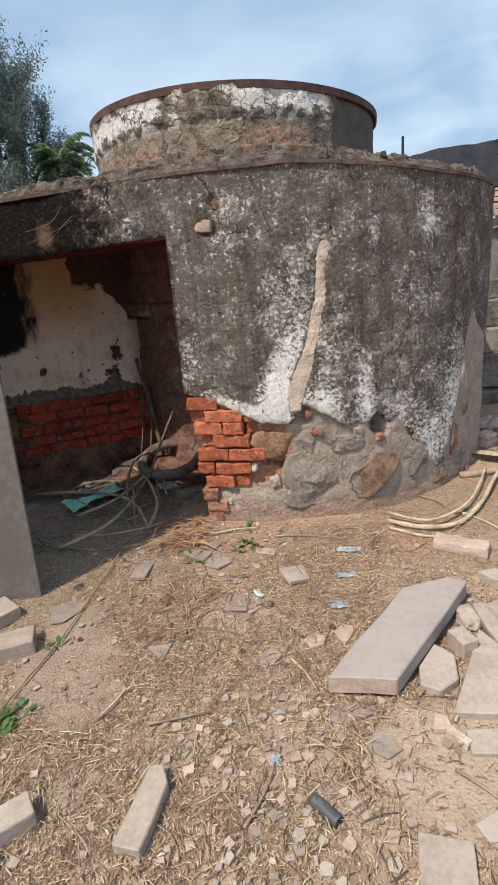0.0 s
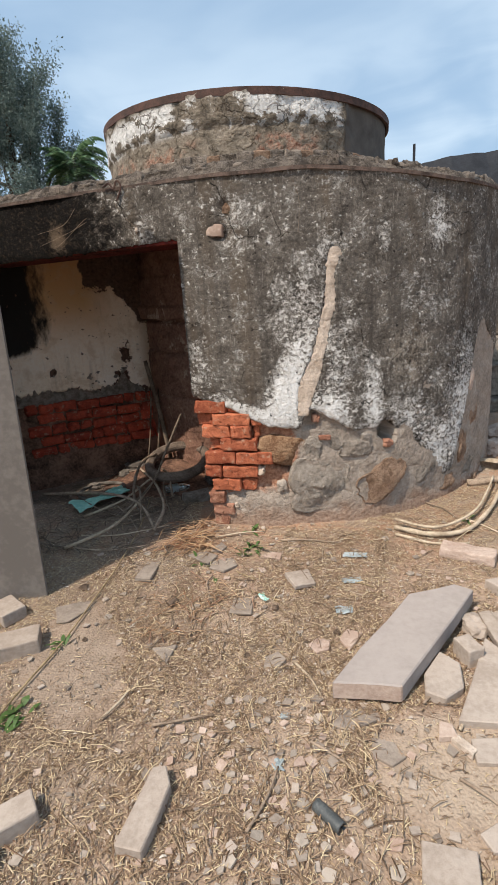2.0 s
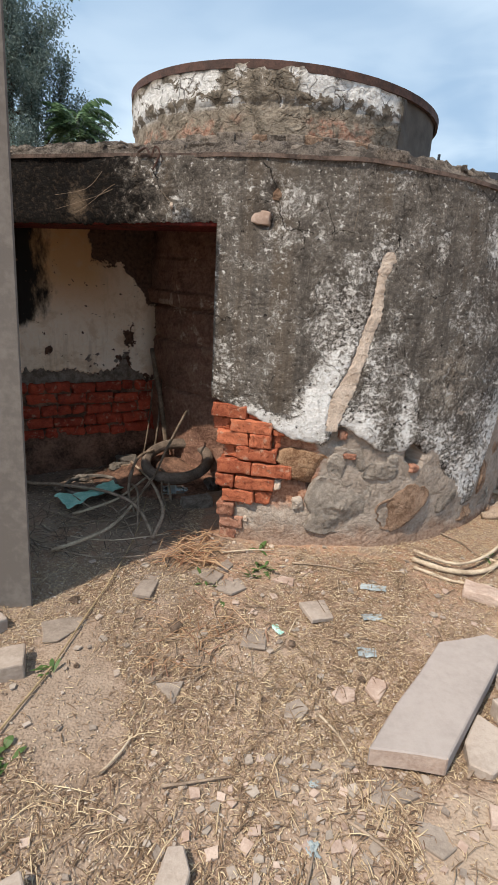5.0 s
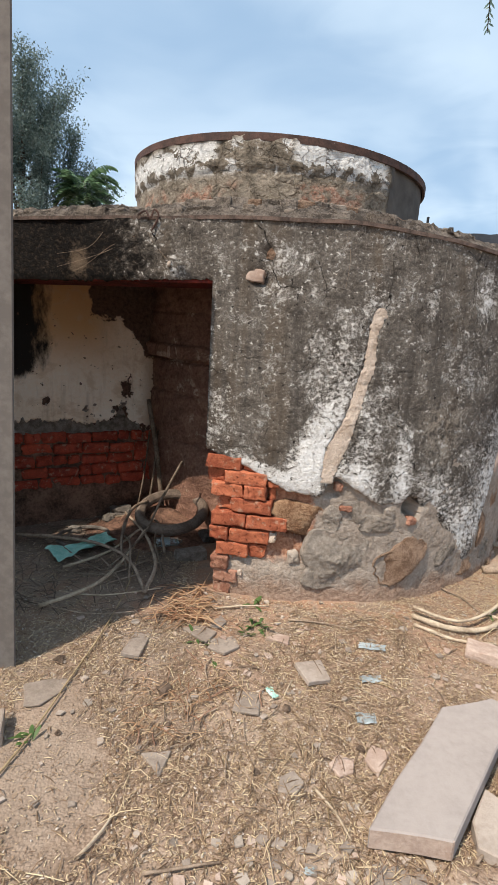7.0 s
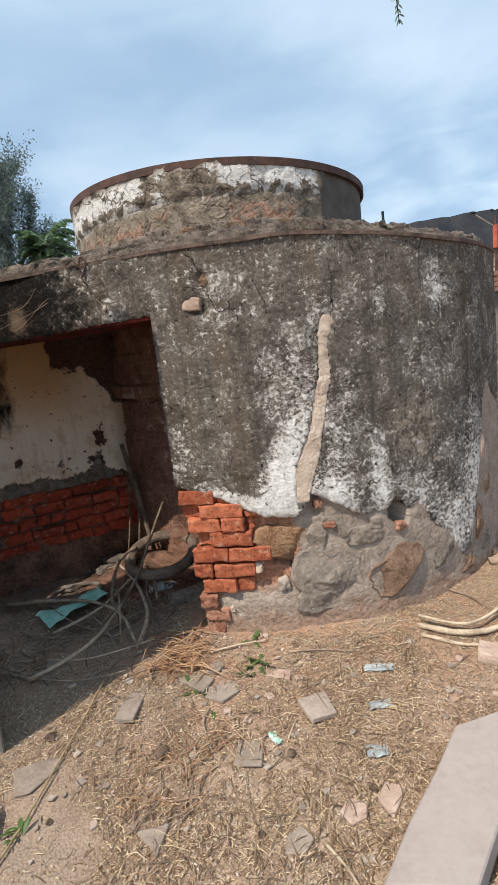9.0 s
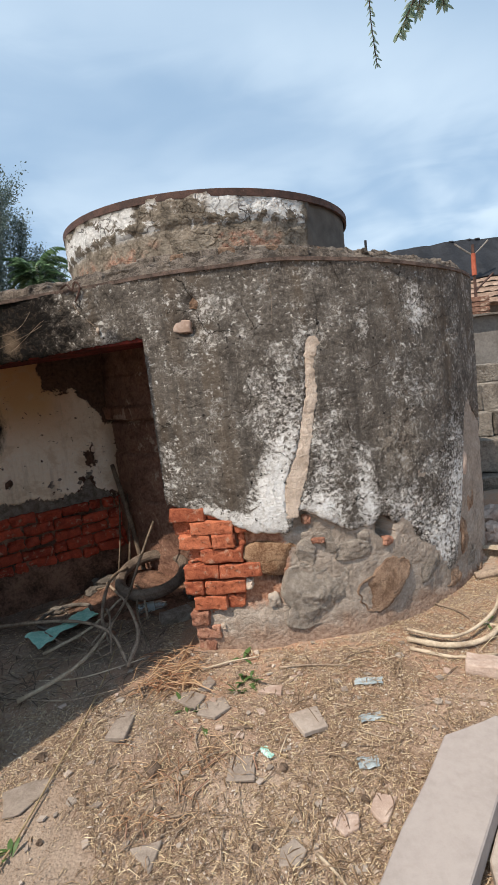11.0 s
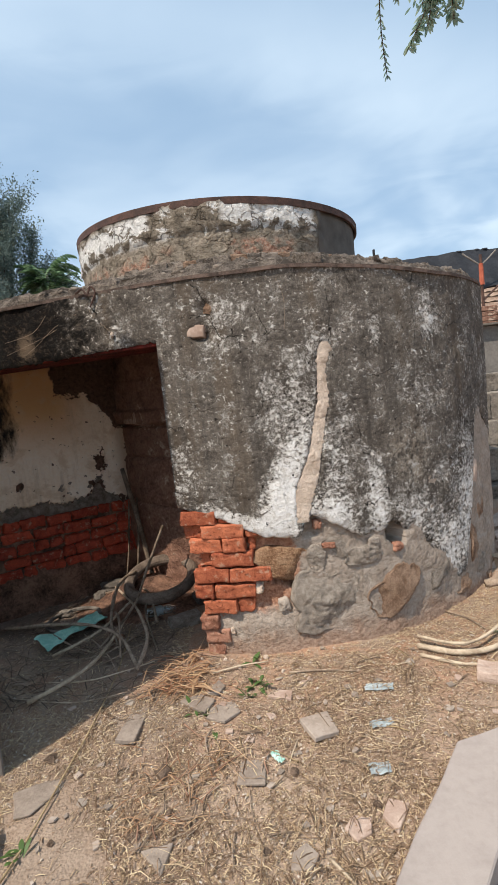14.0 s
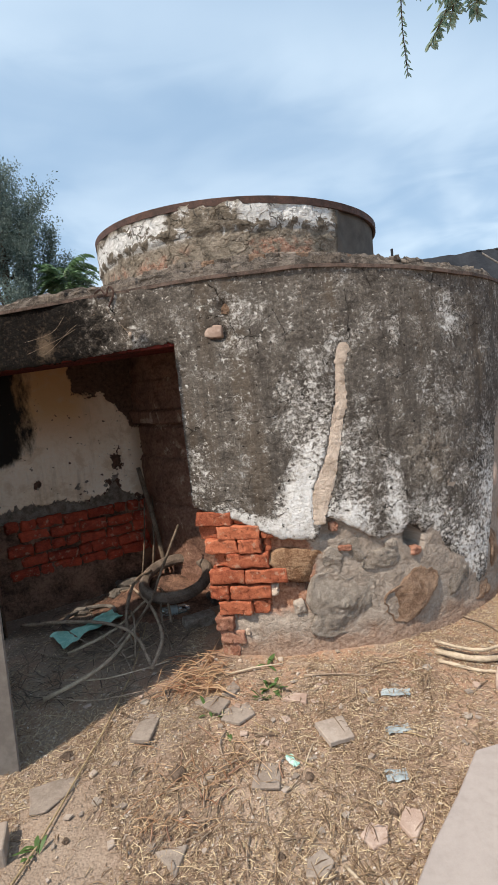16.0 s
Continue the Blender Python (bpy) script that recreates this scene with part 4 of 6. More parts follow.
for n in range(31):
    c = part("brick", box(0.27 + 0.03 * random.random(), 0.22, 0.07, 0.006, 0.008, 1, n), M_SHAFT, brick_pier)
    c.location, c.rotation_euler.z = (0.02 * random.random(), 0, n * 0.078), 0.2 * random.random()
shed = thing("shed_roof", (0, 0, 0), "black sheet shed roof on an orange-topped pole", "shed")
rows = [[(1.5 + 7.8 * i / 60, 8.36 + 0.54 * v, 2.70 + 0.70 * v - 0.165 * max(0, 3.0 - 1.5 - 7.8 * i / 60) * (0.4 + 0.6 * v) + 0.008 * math.sin(i * 2.1) + 0.014 * math.sin(i * 0.7 + 2 * v) - 0.02 * math.sin(math.pi * v)) for v in (0, 0.2, 0.4, 0.6, 0.8, 1.0)] for i in range(61)]
c = part("sheet_roof", sheet(rows), M_TARP, shed, "black corrugated sheet")
c.modifiers.new("thick", "SOLIDIFY").thickness = 0.03
PX_, PY_ = 3.70, 8.2
pole = part("pole", tube([(PX_, PY_, 0), (PX_, PY_, 1.4), (PX_, PY_, 3.19)], 0.022, 8, 1), M_RUST, shed)
part("sleeve", tube([(PX_, PY_, 2.74), (PX_, PY_, 2.9), (PX_, PY_, 3.06)], 0.036, 8, 0.9), M_ORANGE, pole, "orange painted pole top")
for dx in (-0.25, 0.26):
    part("brace", tube([(PX_, PY_, 3.03), (PX_ + dx * 0.5, PY_ + 0.02, 3.13), (PX_ + dx, PY_ + 0.05, 3.24)], 0.013, 6, 1), M_FARPLASTER, shed)
part("brace", tube([(PX_, PY_, 2.50), (PX_ + 0.16, PY_ + 0.06, 2.62), (PX_ + 0.36, PY_ + 0.15, 2.76)], 0.016, 6, 1), M_RUST, shed)
for dx in (-0.02, 0.26, 0.40):
    c = part("roof_weight", rock(0.11, 0.09, 0.05, dx * 9), M_TARP, shed)
    c.location = (PX_ + dx, 8.89, 3.415)
rail_post = part("iron_post", tube([(1.92, 7.5, 0), (1.92, 7.5, 1.6), (1.915, 7.5, 3.27)], 0.018, 8, 1), M_TARP)
tagged(rail_post, "thin upright dark iron post standing behind the wall", "post")
cottage = thing("tiled_house", (4.3, 10.2, 0), "low house with a clay tile roof", "house")
c = part("roof_base", box(5.4, 2.9, 0.06, 0.01), M_TILE, cottage)
c.matrix_basis = pose(2.6, 1.2, 3.03, 24, 0, 0)
c = part("wall", box(5.0, 3.0, 2.5, 0.02, 0.01, 2), M_FARPLASTER, cottage)
c.location = (2.6, 1.5, 0)
tilt = pose(0, 0, 2.52, 24, 0, 0)
for r in range(7):
    rows = [[tilt @ Vector((0.02 * i, 0.36 * r + v * 0.42 - 0.2, 0.02 * abs(math.sin(i * 0.28)) + 0.05 - 0.05 * v)) for v in (0, 0.5, 1)] for i in range(260)]
    part("roof_course", sheet(rows), M_TILE, cottage)

# ---- trees ----
def leaf_cloud(centres, count, size, spread, seed, droop=0.3):
    """Many small leaves round given twig ends."""
    rng = np.random.default_rng(seed)
    c = np.array(centres)[rng.integers(0, len(centres), count)]
    p = c + np.clip(rng.normal(0, 1, (count, 3)), -1.5, 1.5) * np.array(spread)
    a = rng.normal(0, 1, (count, 3))
    a[:, 2] -= droop
    a /= np.linalg.norm(a, axis=1)[:, None]
    b = np.cross(a, rng.normal(0, 1, (count, 3)))
    b /= np.linalg.norm(b, axis=1)[:, None]
    ln = size * rng.uniform(0.6, 1.4, count)[:, None]
    wd = ln * 0.42
    v = np.stack([p, p + a * ln * 0.5 + b * wd * 0.5, p + a * ln, p + a * ln * 0.5 - b * wd * 0.5], 1).reshape(-1, 3)
    f = np.arange(count * 4).reshape(-1, 4)
    me = bpy.data.meshes.new("crown")
    me.from_pydata(v.tolist(), [], f.tolist())
    return me


tree = thing("tree", (-5.05, 10.6, -0.45), "tall dark-leaved tree with feathery upright boughs", "tree")
part("trunk", tube([(0, 0, 0), (0.1, 0, 1.6), (0.0, 0.1, 3.2), (0.1, 0, 6.4)], 0.17, 9, 0.25, 0.3), M_BARK, tree)
rng = random.Random(5)
tips = []
for n in range(34):
    a, z0 = n * 2.4, 1.7 + 3.6 * (n / 34)
    reach = (2.2 - 1.6 * (n / 34)) * rng.uniform(0.70, 1.08)
    end = Vector((math.cos(a) * reach, math.sin(a) * reach * 0.8, z0 + 0.9 + 0.75 * rng.random()))
    mid_ = Vector((math.cos(a) * reach * 0.55, math.sin(a) * reach * 0.45, z0 + 0.25))
    part("limb", tube([(0, 0, z0), mid_, end], 0.045, 5, 0.25, 0.3, n), M_BARK, tree)
    for t in np.linspace(0.15, 1.0, 8):
        q = mid_.lerp(end, t)
        for _ in range(3):
            way = Vector((rng.gauss(math.cos(a) * 0.45, 0.42), rng.gauss(math.sin(a) * 0.45, 0.42), 1.0)).normalized()
            for step in np.linspace(0, rng.uniform(0.35, 0.75), 9):
                tips.append(q + way * step)
for z in np.linspace(4.7, 6.6, 40):
    tips.append(Vector((0.25 + rng.gauss(0, 0.10 + 0.12 * (6.7 - z)), rng.gauss(0, 0.2), z)))
me = leaf_cloud(tips, 120000, 0.052, (0.074, 0.074, 0.07), 3, -0.3)
me.materials.append(M_LEAF_DARK)
new("crown", me).parent = tree


def leaf_blade(bm, base, way, length, width, droop=0.0):
    way = Vector(way).normalized()
    side = way.cross(Vector((0.1, 0.2, 1))).normalized()
    pts = []
    for t, w in ((0, 0.08), (0.3, 0.8), (0.6, 1.0), (0.85, 0.55), (1.0, 0.02)):
        c = Vector(base) + way * length * t - Vector((0, 0, droop * length * t * t))
        pts.append((bm.verts.new(c - side * width * w / 2), bm.verts.new(c + side * width * w / 2)))
    for a, b in zip(pts, pts[1:]):
        bm.faces.new((a[0], a[1], b[1], b[0]))


palm = thing("leafy_shrub", (-3.70, 10.4, 0), "fresh green feathery shrub behind the roof", "shrub")
part("stem", tube([(0, 0, 0), (0.05, 0, 2.0), (0, 0, 4.3)], 0.05, 7, 0.5, 0.3), M_BARK, palm)
bm = bmesh.new()
for n in range(46):
    a, lift = n * 2.4, 0.15 + 0.75 * rng.random()
    for j in range(12):
        t = j / 11
        reach = (0.42 + 0.2 * ((n * 0.37) % 1)) * t
        c = Vector((math.cos(a) * reach, math.sin(a) * reach, 3.84 + 0.5 * ((n * 0.618) % 1) + lift * 1.0 * t - 0.5 * t * t))
        for sgn in (-1, 1):
            leaf_blade(bm, c, (math.cos(a + sgn * 0.8), math.sin(a + sgn * 0.8), -0.1), 0.20 - 0.09 * t, 0.065, 0.35)
part("crown", bm, M_LEAF_PALM, palm)

overhang = thing("shade_tree", (4.4, 3.4, 0), "tree whose drooping leafy twig hangs into the sky", "tree")
part("trunk", tube([(0, 0, 0), (0.05, 0, 2.4), (-0.1, 0.1, 5.0)], 0.16, 9, 0.6, 0.3), M_BARK, overhang)
O = Vector((4.4, 3.4, 0))
part("limb", tube([(-0.1, 0.1, 4.9), (-1.0, 0.9, 5.5), Vector((2.04, 5.1, 5.25)) - O], 0.05, 6, 0.4, 0.3), M_BARK, overhang)
right_, up_ = Vector((0.94, -0.34, 0)), Vector((-0.12, -0.43, 0.89))


def twig_at(a, b):
    return Vector((1.616, 5.479, 4.312)) + right_ * a + up_ * b - O


stems = (((0.62, 1.25), (0.60, 0.85), (0.52, 0.45)), ((0.60, 0.9), (0.50, 0.6), (0.34, 0.34), (0.22, 0.18)), ((0.60, 0.95), (0.70, 0.80), (0.82, 0.75)), ((0.58, 0.8), (0.60, 0.5), (0.62, 0.28)),
         ((0.30, 1.3), (0.06, 1.05), (0.0, 0.5), (0.03, 0.0)), ((0.35, 1.35), (0.12, 1.1), (0.14, 0.75), (0.16, 0.55)), ((0.60, 1.1), (0.42, 0.85), (0.32, 0.62)),
         ((0.58, 1.0), (0.46, 0.72), (0.36, 0.46)), ((0.62, 1.0), (0.66, 0.70), (0.70, 0.52)), ((0.62, 1.1), (0.76, 0.98), (0.92, 0.92)), ((0.56, 0.95), (0.40, 0.72), (0.20, 0.62)), ((0.55, 0.8), (0.46, 0.5), (0.40, 0.3)))
for line in stems:
    part("twig", tube([twig_at(*p) for p in line], 0.010, 5, 0.4), M_BARK, overhang)
bm = bmesh.new()
for n, line in enumerate(stems):
    for (a0, b0), (a1, b1) in zip(line, line[1:]):
        if b0 > 1.15 and n in (4, 5):
            continue
        for j in range(14):
            t = j / 14
            p = twig_at(a0 + (a1 - a0) * t, b0 + (b1 - b0) * t)
            for sgn in (-1, 1):
                out = right_ * sgn * rng.uniform(0.3, 1.0) + up_ * rng.uniform(-1.0, -0.2) + Vector((rng.gauss(0, 0.3), rng.gauss(0, 0.3), 0))
                size = 0.62 if n in (4, 5) else 1.0
                leaf_blade(bm, p, out, 0.085 * size * rng.uniform(0.7, 1.2), 0.030 * size, 0.15)
for n in range(520):
    a, b = rng.uniform(0.30, 0.88), rng.uniform(0.34, 1.10)
    if b > 0.30 + 0.75 * abs(a - 0.58):
        leaf_blade(bm, twig_at(a, b) + Vector((0, rng.gauss(0, 0.08), 0)), right_ * rng.gauss(0, 0.7) + up_ * rng.uniform(-1, -0.1) + Vector((0, rng.gauss(0, 0.4), 0)), rng.uniform(0.045, 0.075), 0.024, 0.15)
part("leaves", bm, M_LEAF_TWIG, overhang)

# ---- loose stones and bricks ----
def loose(name, bm, mat, at, label, category, group="", smooth=False):
    ob = part(name, bm, mat, None, "", smooth)
    ob.matrix_world = at
    return tagged(ob, label, category, group)


def lay(x, y, rz=0, lift=0.0, rx=0, ry=0):
    return pose(x, y, ground_z(x, y) + lift, rx, ry, rz)


SX, SY = 0.585, 1.90
slab = loose("stone_slab", prism([(0.237 - SX, 1.640 - SY), (0.49 - SX, 1.610 - SY), (0.945 - SX, 2.185 - SY), (0.875 - SX, 2.235 - SY), (0.645 - SX, 2.165 - SY)], 0.078, 0.005, 0.010, 3.0, 2),
             M_SLAB, pose(SX, SY, 0.028, 1.2, -1.0, 0), "long pale sandstone slab propped on broken stones", "stone slab")
loose("broken_stone", prism([(0.60 - 0.68, 1.74 - 1.74), (0.70 - 0.68, 1.87 - 1.74), (0.76 - 0.68, 1.80 - 1.74), (0.735 - 0.68, 1.67 - 1.74), (0.645 - 0.68, 1.62 - 1.74), (0.585 - 0.68, 1.65 - 1.74)], 0.05, 0.005, 0.006, 1),
      M_DUST, lay(0.68, 1.74, 0, -0.012), "pale angular stone lying beside the slab", "stone", "broken stones")
loose("broken_stone", box(0.075, 0.10, 0.09, 0.006, 0.002, 2, 2), M_DUST, lay(0.815, 1.87, 20, -0.01), "small pale stone block", "stone", "broken stones")
loose("flat_stone", prism([(0.914 - 0.82, 0.28), (0.99 - 0.82, 0.12), (0.90 - 0.82, -0.17), (0.66 - 0.82, -0.15), (0.75 - 0.82, 0.0)], 0.05, 0.004, 0.006, 5), M_DUST, lay(0.82, 1.67, 0, -0.014),
      "large flat sandstone piece with a broken edge", "stone", "broken stones")
loose("flat_stone", prism([(-0.06, 0.12), (-0.01, 0.13), (0.03, -0.06), (0.0, -0.20), (-0.04, -0.04)], 0.04, 0.004, 0.005, 7), M_DUST, lay(0.985, 1.965, -6, 0.035, 4, -8), "long splinter of pale stone leaning on a flat one", "stone", "broken stones")
loose("broken_stone", prism([(-0.05, 0.0), (0.05, 0.03), (0.07, -0.10), (0.0, -0.07)], 0.06, 0.004, 0.006, 8), M_DUST, lay(1.10, 2.33, 0, -0.01), "grey-beige stone with a sharp edge", "stone", "broken stones")
loose("broken_stone", rock(0.12, 0.14, 0.07, 4.0, 0.4, 3, 0.10), M_DUST, lay(0.91, 2.05, 20, 0.02), "pinkish rounded half stone", "stone", "broken stones")
loose("broken_stone", prism([(-0.1, 0.06), (0.10, 0.05), (0.13, -0.05), (-0.07, -0.06)], 0.03, 0.004, 0.006, 9), M_DUST, lay(1.06, 2.10, 30, 0.0), "flat pale stone behind the slab", "stone", "broken stones")
loose("flat_stone", prism([(-0.07, 0.06), (0.07, 0.03), (0.04, -0.10), (-0.11, -0.11)], 0.03, 0.003, 0.004, 11), M_DUST, lay(0.505, 1.075, 0, 0.0), "smooth pale paving stone", "stone", "broken stones")
loose("flat_stone", prism([(-0.06, 0.045), (0.10, 0.05), (0.12, -0.055), (-0.07, -0.045)], 0.03, 0.003, 0.006, 12), M_DUST, lay(0.74, 1.42, 0, -0.01), "pale flat stone half sunk in the soil", "stone", "broken stones")
loose("flat_stone", prism([(-0.05, 0.0), (0.07, 0.06), (0.10, -0.04), (-0.03, -0.05)], 0.025, 0.003, 0.006, 13), M_DUST, lay(0.65, 1.16, 0, -0.01), "pale flat stone half sunk in the soil", "stone", "broken stones")
loose("broken_stone", box(0.03, 0.08, 0.025, 0.004, 0.004, 1, 14), M_LIME, lay(0.65, 1.435, 35), "small whitish stone chip", "stone", "broken stones")
loose("broken_brick", prism([(-0.035, -0.02), (0.03, -0.03), (0.04, 0.02), (0.0, 0.04)], 0.025, 0.003, 0.004, 15), M_SLAB_EDGE, lay(0.605, 1.485, 10), "small pinkish broken brick piece", "brick")
PB = pose(1.055, 2.575, ground_z(1.05, 2.57) - 0.01, 0, 0, -27)
loose("old_brick", box(0.27, 0.11, 0.06, 0.006, 0.008, 4, 3), M_SLAB_EDGE, PB, "pinkish worn brick with mortar stains", "brick")
# faces towards the yard are fresher breaks
slab.data.materials.append(M_SLAB_EDGE)
for poly in slab.data.polygons:
    if poly.normal.y < -0.75:
        poly.material_index = 1
for (x, y, rz, sx, sy, sz, nm) in ((-1.335, 2.20, 52, 0.12, 0.17, 0.07, 1.0), (-1.15, 1.945, 22, 0.20, 0.13, 0.08, 2.0), (-0.768, 1.150, 38, 0.18, 0.09, 0.07, 3.0)):
    loose("cement_brick", box(sx, sy, sz, 0.007, 0.002, 3, nm), M_DUST, lay(x, y, rz, -0.008), "cream cement brick lying on the soil", "brick", "loose bricks")
loose("cement_brick", prism([(-0.045, -0.125), (0.04, -0.13), (0.048, 0.075), (0.012, 0.135), (-0.03, 0.125)], 0.048, 0.004, 0.004, 21, 1), M_DUST, lay(-0.352, 1.205, -8, -0.004), "long pale brick strip with a pointed end", "brick", "loose bricks")
loose("broken_stone", rock(0.11, 0.13, 0.07, 9.0, 0.4, 3, 0.08), M_DUST, lay(-0.80, 1.055, 15, 0.01), "grey stone at the corner of the yard", "stone", "broken stones")
loose("square_tile", prism([(-0.085, 0.035), (0.045, 0.09), (0.075, -0.045), (0.0, -0.075), (-0.03, -0.09)], 0.022, 0.003, 0.003, 22), M_DUST, lay(0.15, 2.41, 0, 0.008, 0, 6), "pinkish square stone tile with a chipped corner", "tile")
loose("square_tile", prism([(-0.045, 0.062), (0.058, 0.058), (0.050, -0.072), (-0.062, -0.060)], 0.012, 0.003, 0.003, 23), M_TRODDEN, lay(-0.143, 2.222, 0, -0.004), "cracked grey tile lying in the straw", "tile")
loose("flat_stone", prism([(-0.05, -0.12), (0.04, -0.12), (0.03, 0.13), (-0.05, 0.12)], 0.022, 0.003, 0.006, 24), M_TRODDEN, lay(-0.675, 2.54, -8, -0.006), "narrow grey paving piece", "stone", "broken stones")
loose("flat_stone", prism([(-0.06, 0.03), (0.05, 0.05), (0.03, -0.07)], 0.02, 0.003, 0.004, 25), M_TRODDEN, lay(-0.465, 1.905, 0, -0.004), "flat grey stone splinter", "stone", "broken stones")
for n, (x, y, w) in enumerate(((-0.40, 2.62, 0.09), (-0.27, 2.56, 0.08), (0.36, 1.98, 0.07), (0.27, 1.55, 0.06), (0.34, 1.56, 0.05), (0.22, 1.95, 0.055), (-0.32, 2.72, 0.06), (0.40, 1.42, 0.06), (0.0, 2.62, 0.06), (0.02, 1.86, 0.055))):
    loose("flat_stone", prism([(-w, 0.4 * w), (0.1 * w, w * 0.8), (w, 0.2 * w), (0.5 * w, -0.8 * w), (-0.6 * w, -0.7 * w)][:4 + n % 2], 0.016, 0.003, 0.006, 30 + n), (M_TRODDEN, M_TRODDEN, M_SLAB_EDGE)[n % 3], lay(x, y, n * 47, -0.002),
          "flat stone piece trodden into the soil", "stone", "broken stones")

loose("flat_stone", prism([(-0.115, 0.005), (0.055, 0.067), (0.095, 0.025), (0.01, -0.11), (-0.05, -0.12)], 0.010, 0.003, 0.008, 51, 1), M_TRODDEN, lay(-0.995, 2.235, 0, -0.001), "smooth flat grey stone sunk in the soil", "stone", "broken stones")
# pipe stub
bm = tube([(-0.05, 0, 0), (0.0, 0, 0), (0.05, 0, 0)], 0.016, 16, 1.0, closed_ends=False)
pipe = loose("pipe_stub", bm, M_PIPE, lay(0.188, 1.198, -46, 0.016), "short dark grey plastic pipe stub on the soil", "pipe", "", True)
pipe.modifiers.new("wall", "SOLIDIFY").thickness = 0.003

# clods
for n, (x, y, r) in enumerate(((-1.005, 2.385, 0.035), (-0.50, 2.26, 0.045), (0.02, 2.20, 0.028), (-0.86, 2.0, 0.018), (0.30, 2.03, 0.022), (-0.1, 1.9, 0.02), (-0.45, 2.08, 0.022))):
    loose("clod", rock(r * 1.5, r * 1.3, r * 1.0, n * 3.0, 0.5), M_DUNG, lay(x, y, n * 40, r * 0.3), "dark dry clod of earth or dung", "clod", "clods")

# pale pebbles by the wall's foot
for n, (x, y, r) in enumerate(((-0.06, 2.93, 0.022), (-0.36, 2.90, 0.015), (-0.30, 2.80, 0.012), (-0.52, 2.62, 0.013), (-0.20, 2.86, 0.012), (0.02, 2.80, 0.014), (-0.41, 2.97, 0.018), (-0.28, 2.95, 0.014), (0.10, 2.70, 0.012))):
    loose("pebble", rock(r * 1.5, r * 1.3, r * 1.2, n * 2.7, 0.4), M_LIME, lay(x, y, n * 53, r * 0.3), "pale lime pebble fallen from the wall", "pebble", "pebbles")

# plastic scraps
def scrap(w, l, seed):
    rows = [[((u - 0.5) * w + 0.012 * fbm(v * 3, seed), (v - 0.5) * l * (1 - 0.3 * abs(fbm(u * 2, seed))), 0.006 + 0.010 * abs(fbm(u * 3, v * 3, seed)) + 0.002 * math.sin(u * 9 + v * 6)) for v in np.linspace(0, 1, 12)] for u in np.linspace(0, 1, 12)]
    return sheet(rows)


for x, y, rz, w, l, m, lab in ((0.46, 2.60, -8, 0.16, 0.07, M_FOIL, "crumpled pale blue plastic scrap"), (0.415, 2.40, 8, 0.13, 0.06, M_FOIL, "crumpled pale blue plastic scrap"), (0.345, 2.175, 0, 0.10, 0.08, M_FOIL, "crumpled pale blue plastic scrap"),
                               (-0.04, 2.27, 30, 0.04, 0.09, M_FOIL_G, "mint green sweet wrapper"), (0.06, 1.56, 10, 0.035, 0.03, M_FOIL, "small blue plastic scrap"), (0.04, 1.37, 0, 0.04, 0.06, M_FOIL, "thin pale plastic scrap")):
    loose("plastic_scrap", scrap(w * 0.8, l * 0.8, x * 7), m, lay(x, y, rz, 0.002), lab, "litter", "litter")

# ---- branches and sticks in the yard ----
def branch(name, pts, r, mat, label, tip=0.6, wob=0.35, seed=1.0, side=()):
    ob = part(name, tube(pts, r, 8, tip, wob, seed), mat, None, "", True)
    tagged(ob, label, "branch", {"stick": "sticks on the soil", "stalk": "dry stalks on the soil", "dry_branch": "branch tangle", "bent_branch": "bent branches", "leaning_stick": "leaning sticks"}.get(name, ""))
    for line, rr in side:
        part("side_twig", tube(line, rr, 6, 0.4, wob, seed), mat, ob)
    return ob


def gp(x, y, lift):
    return Vector((x, y, ground_z(x, y) + lift))


branch("bent_branch", [gp(0.73, 2.87, 0.02), gp(0.93, 2.76, 0.025), gp(1.13, 2.80, 0.03), gp(1.32, 2.98, 0.035), gp(1.5, 3.25, 0.05), gp(1.75, 3.6, 0.05)], 0.015, M_WOOD_PALE, "pale bent dry branch lying on the soil", 0.8)
branch("bent_branch", [gp(0.74, 2.90, 0.055), gp(0.95, 2.80, 0.05), gp(1.20, 2.93, 0.05), gp(1.36, 3.15, 0.06), gp(1.5, 3.4, 0.06)], 0.009, M_WOOD_PALE, "thin pale bent dry branch lying on the soil", 0.8, seed=2)
branch("log", [gp(1.34, 3.42, 0.028), gp(1.6, 3.40, 0.03), gp(1.95, 3.36, 0.03)], 0.025, M_WOOD, "grey weathered log beside the wall", 0.95, seed=3)
branch("bent_branch", [gp(0.72, 2.80, 0.012), gp(0.9, 2.70, 0.012), gp(1.1, 2.68, 0.014)], 0.010, M_WOOD_PALE, "short pale dry stick beside the branches", 0.7, seed=4)
branch("long_cane", [gp(-1.05, 1.45, 0.01), gp(-1.0, 1.70, 0.012), gp(-0.95, 1.98, 0.014), gp(-0.92, 2.27, 0.016), gp(-0.87, 2.57, 0.02), gp(-0.845, 2.94, 0.03), gp(-0.88, 3.35, 0.06)], 0.0045, M_CANE, "long thin brown cane lying from the yard into the doorway", 0.7, 0.2, 5)
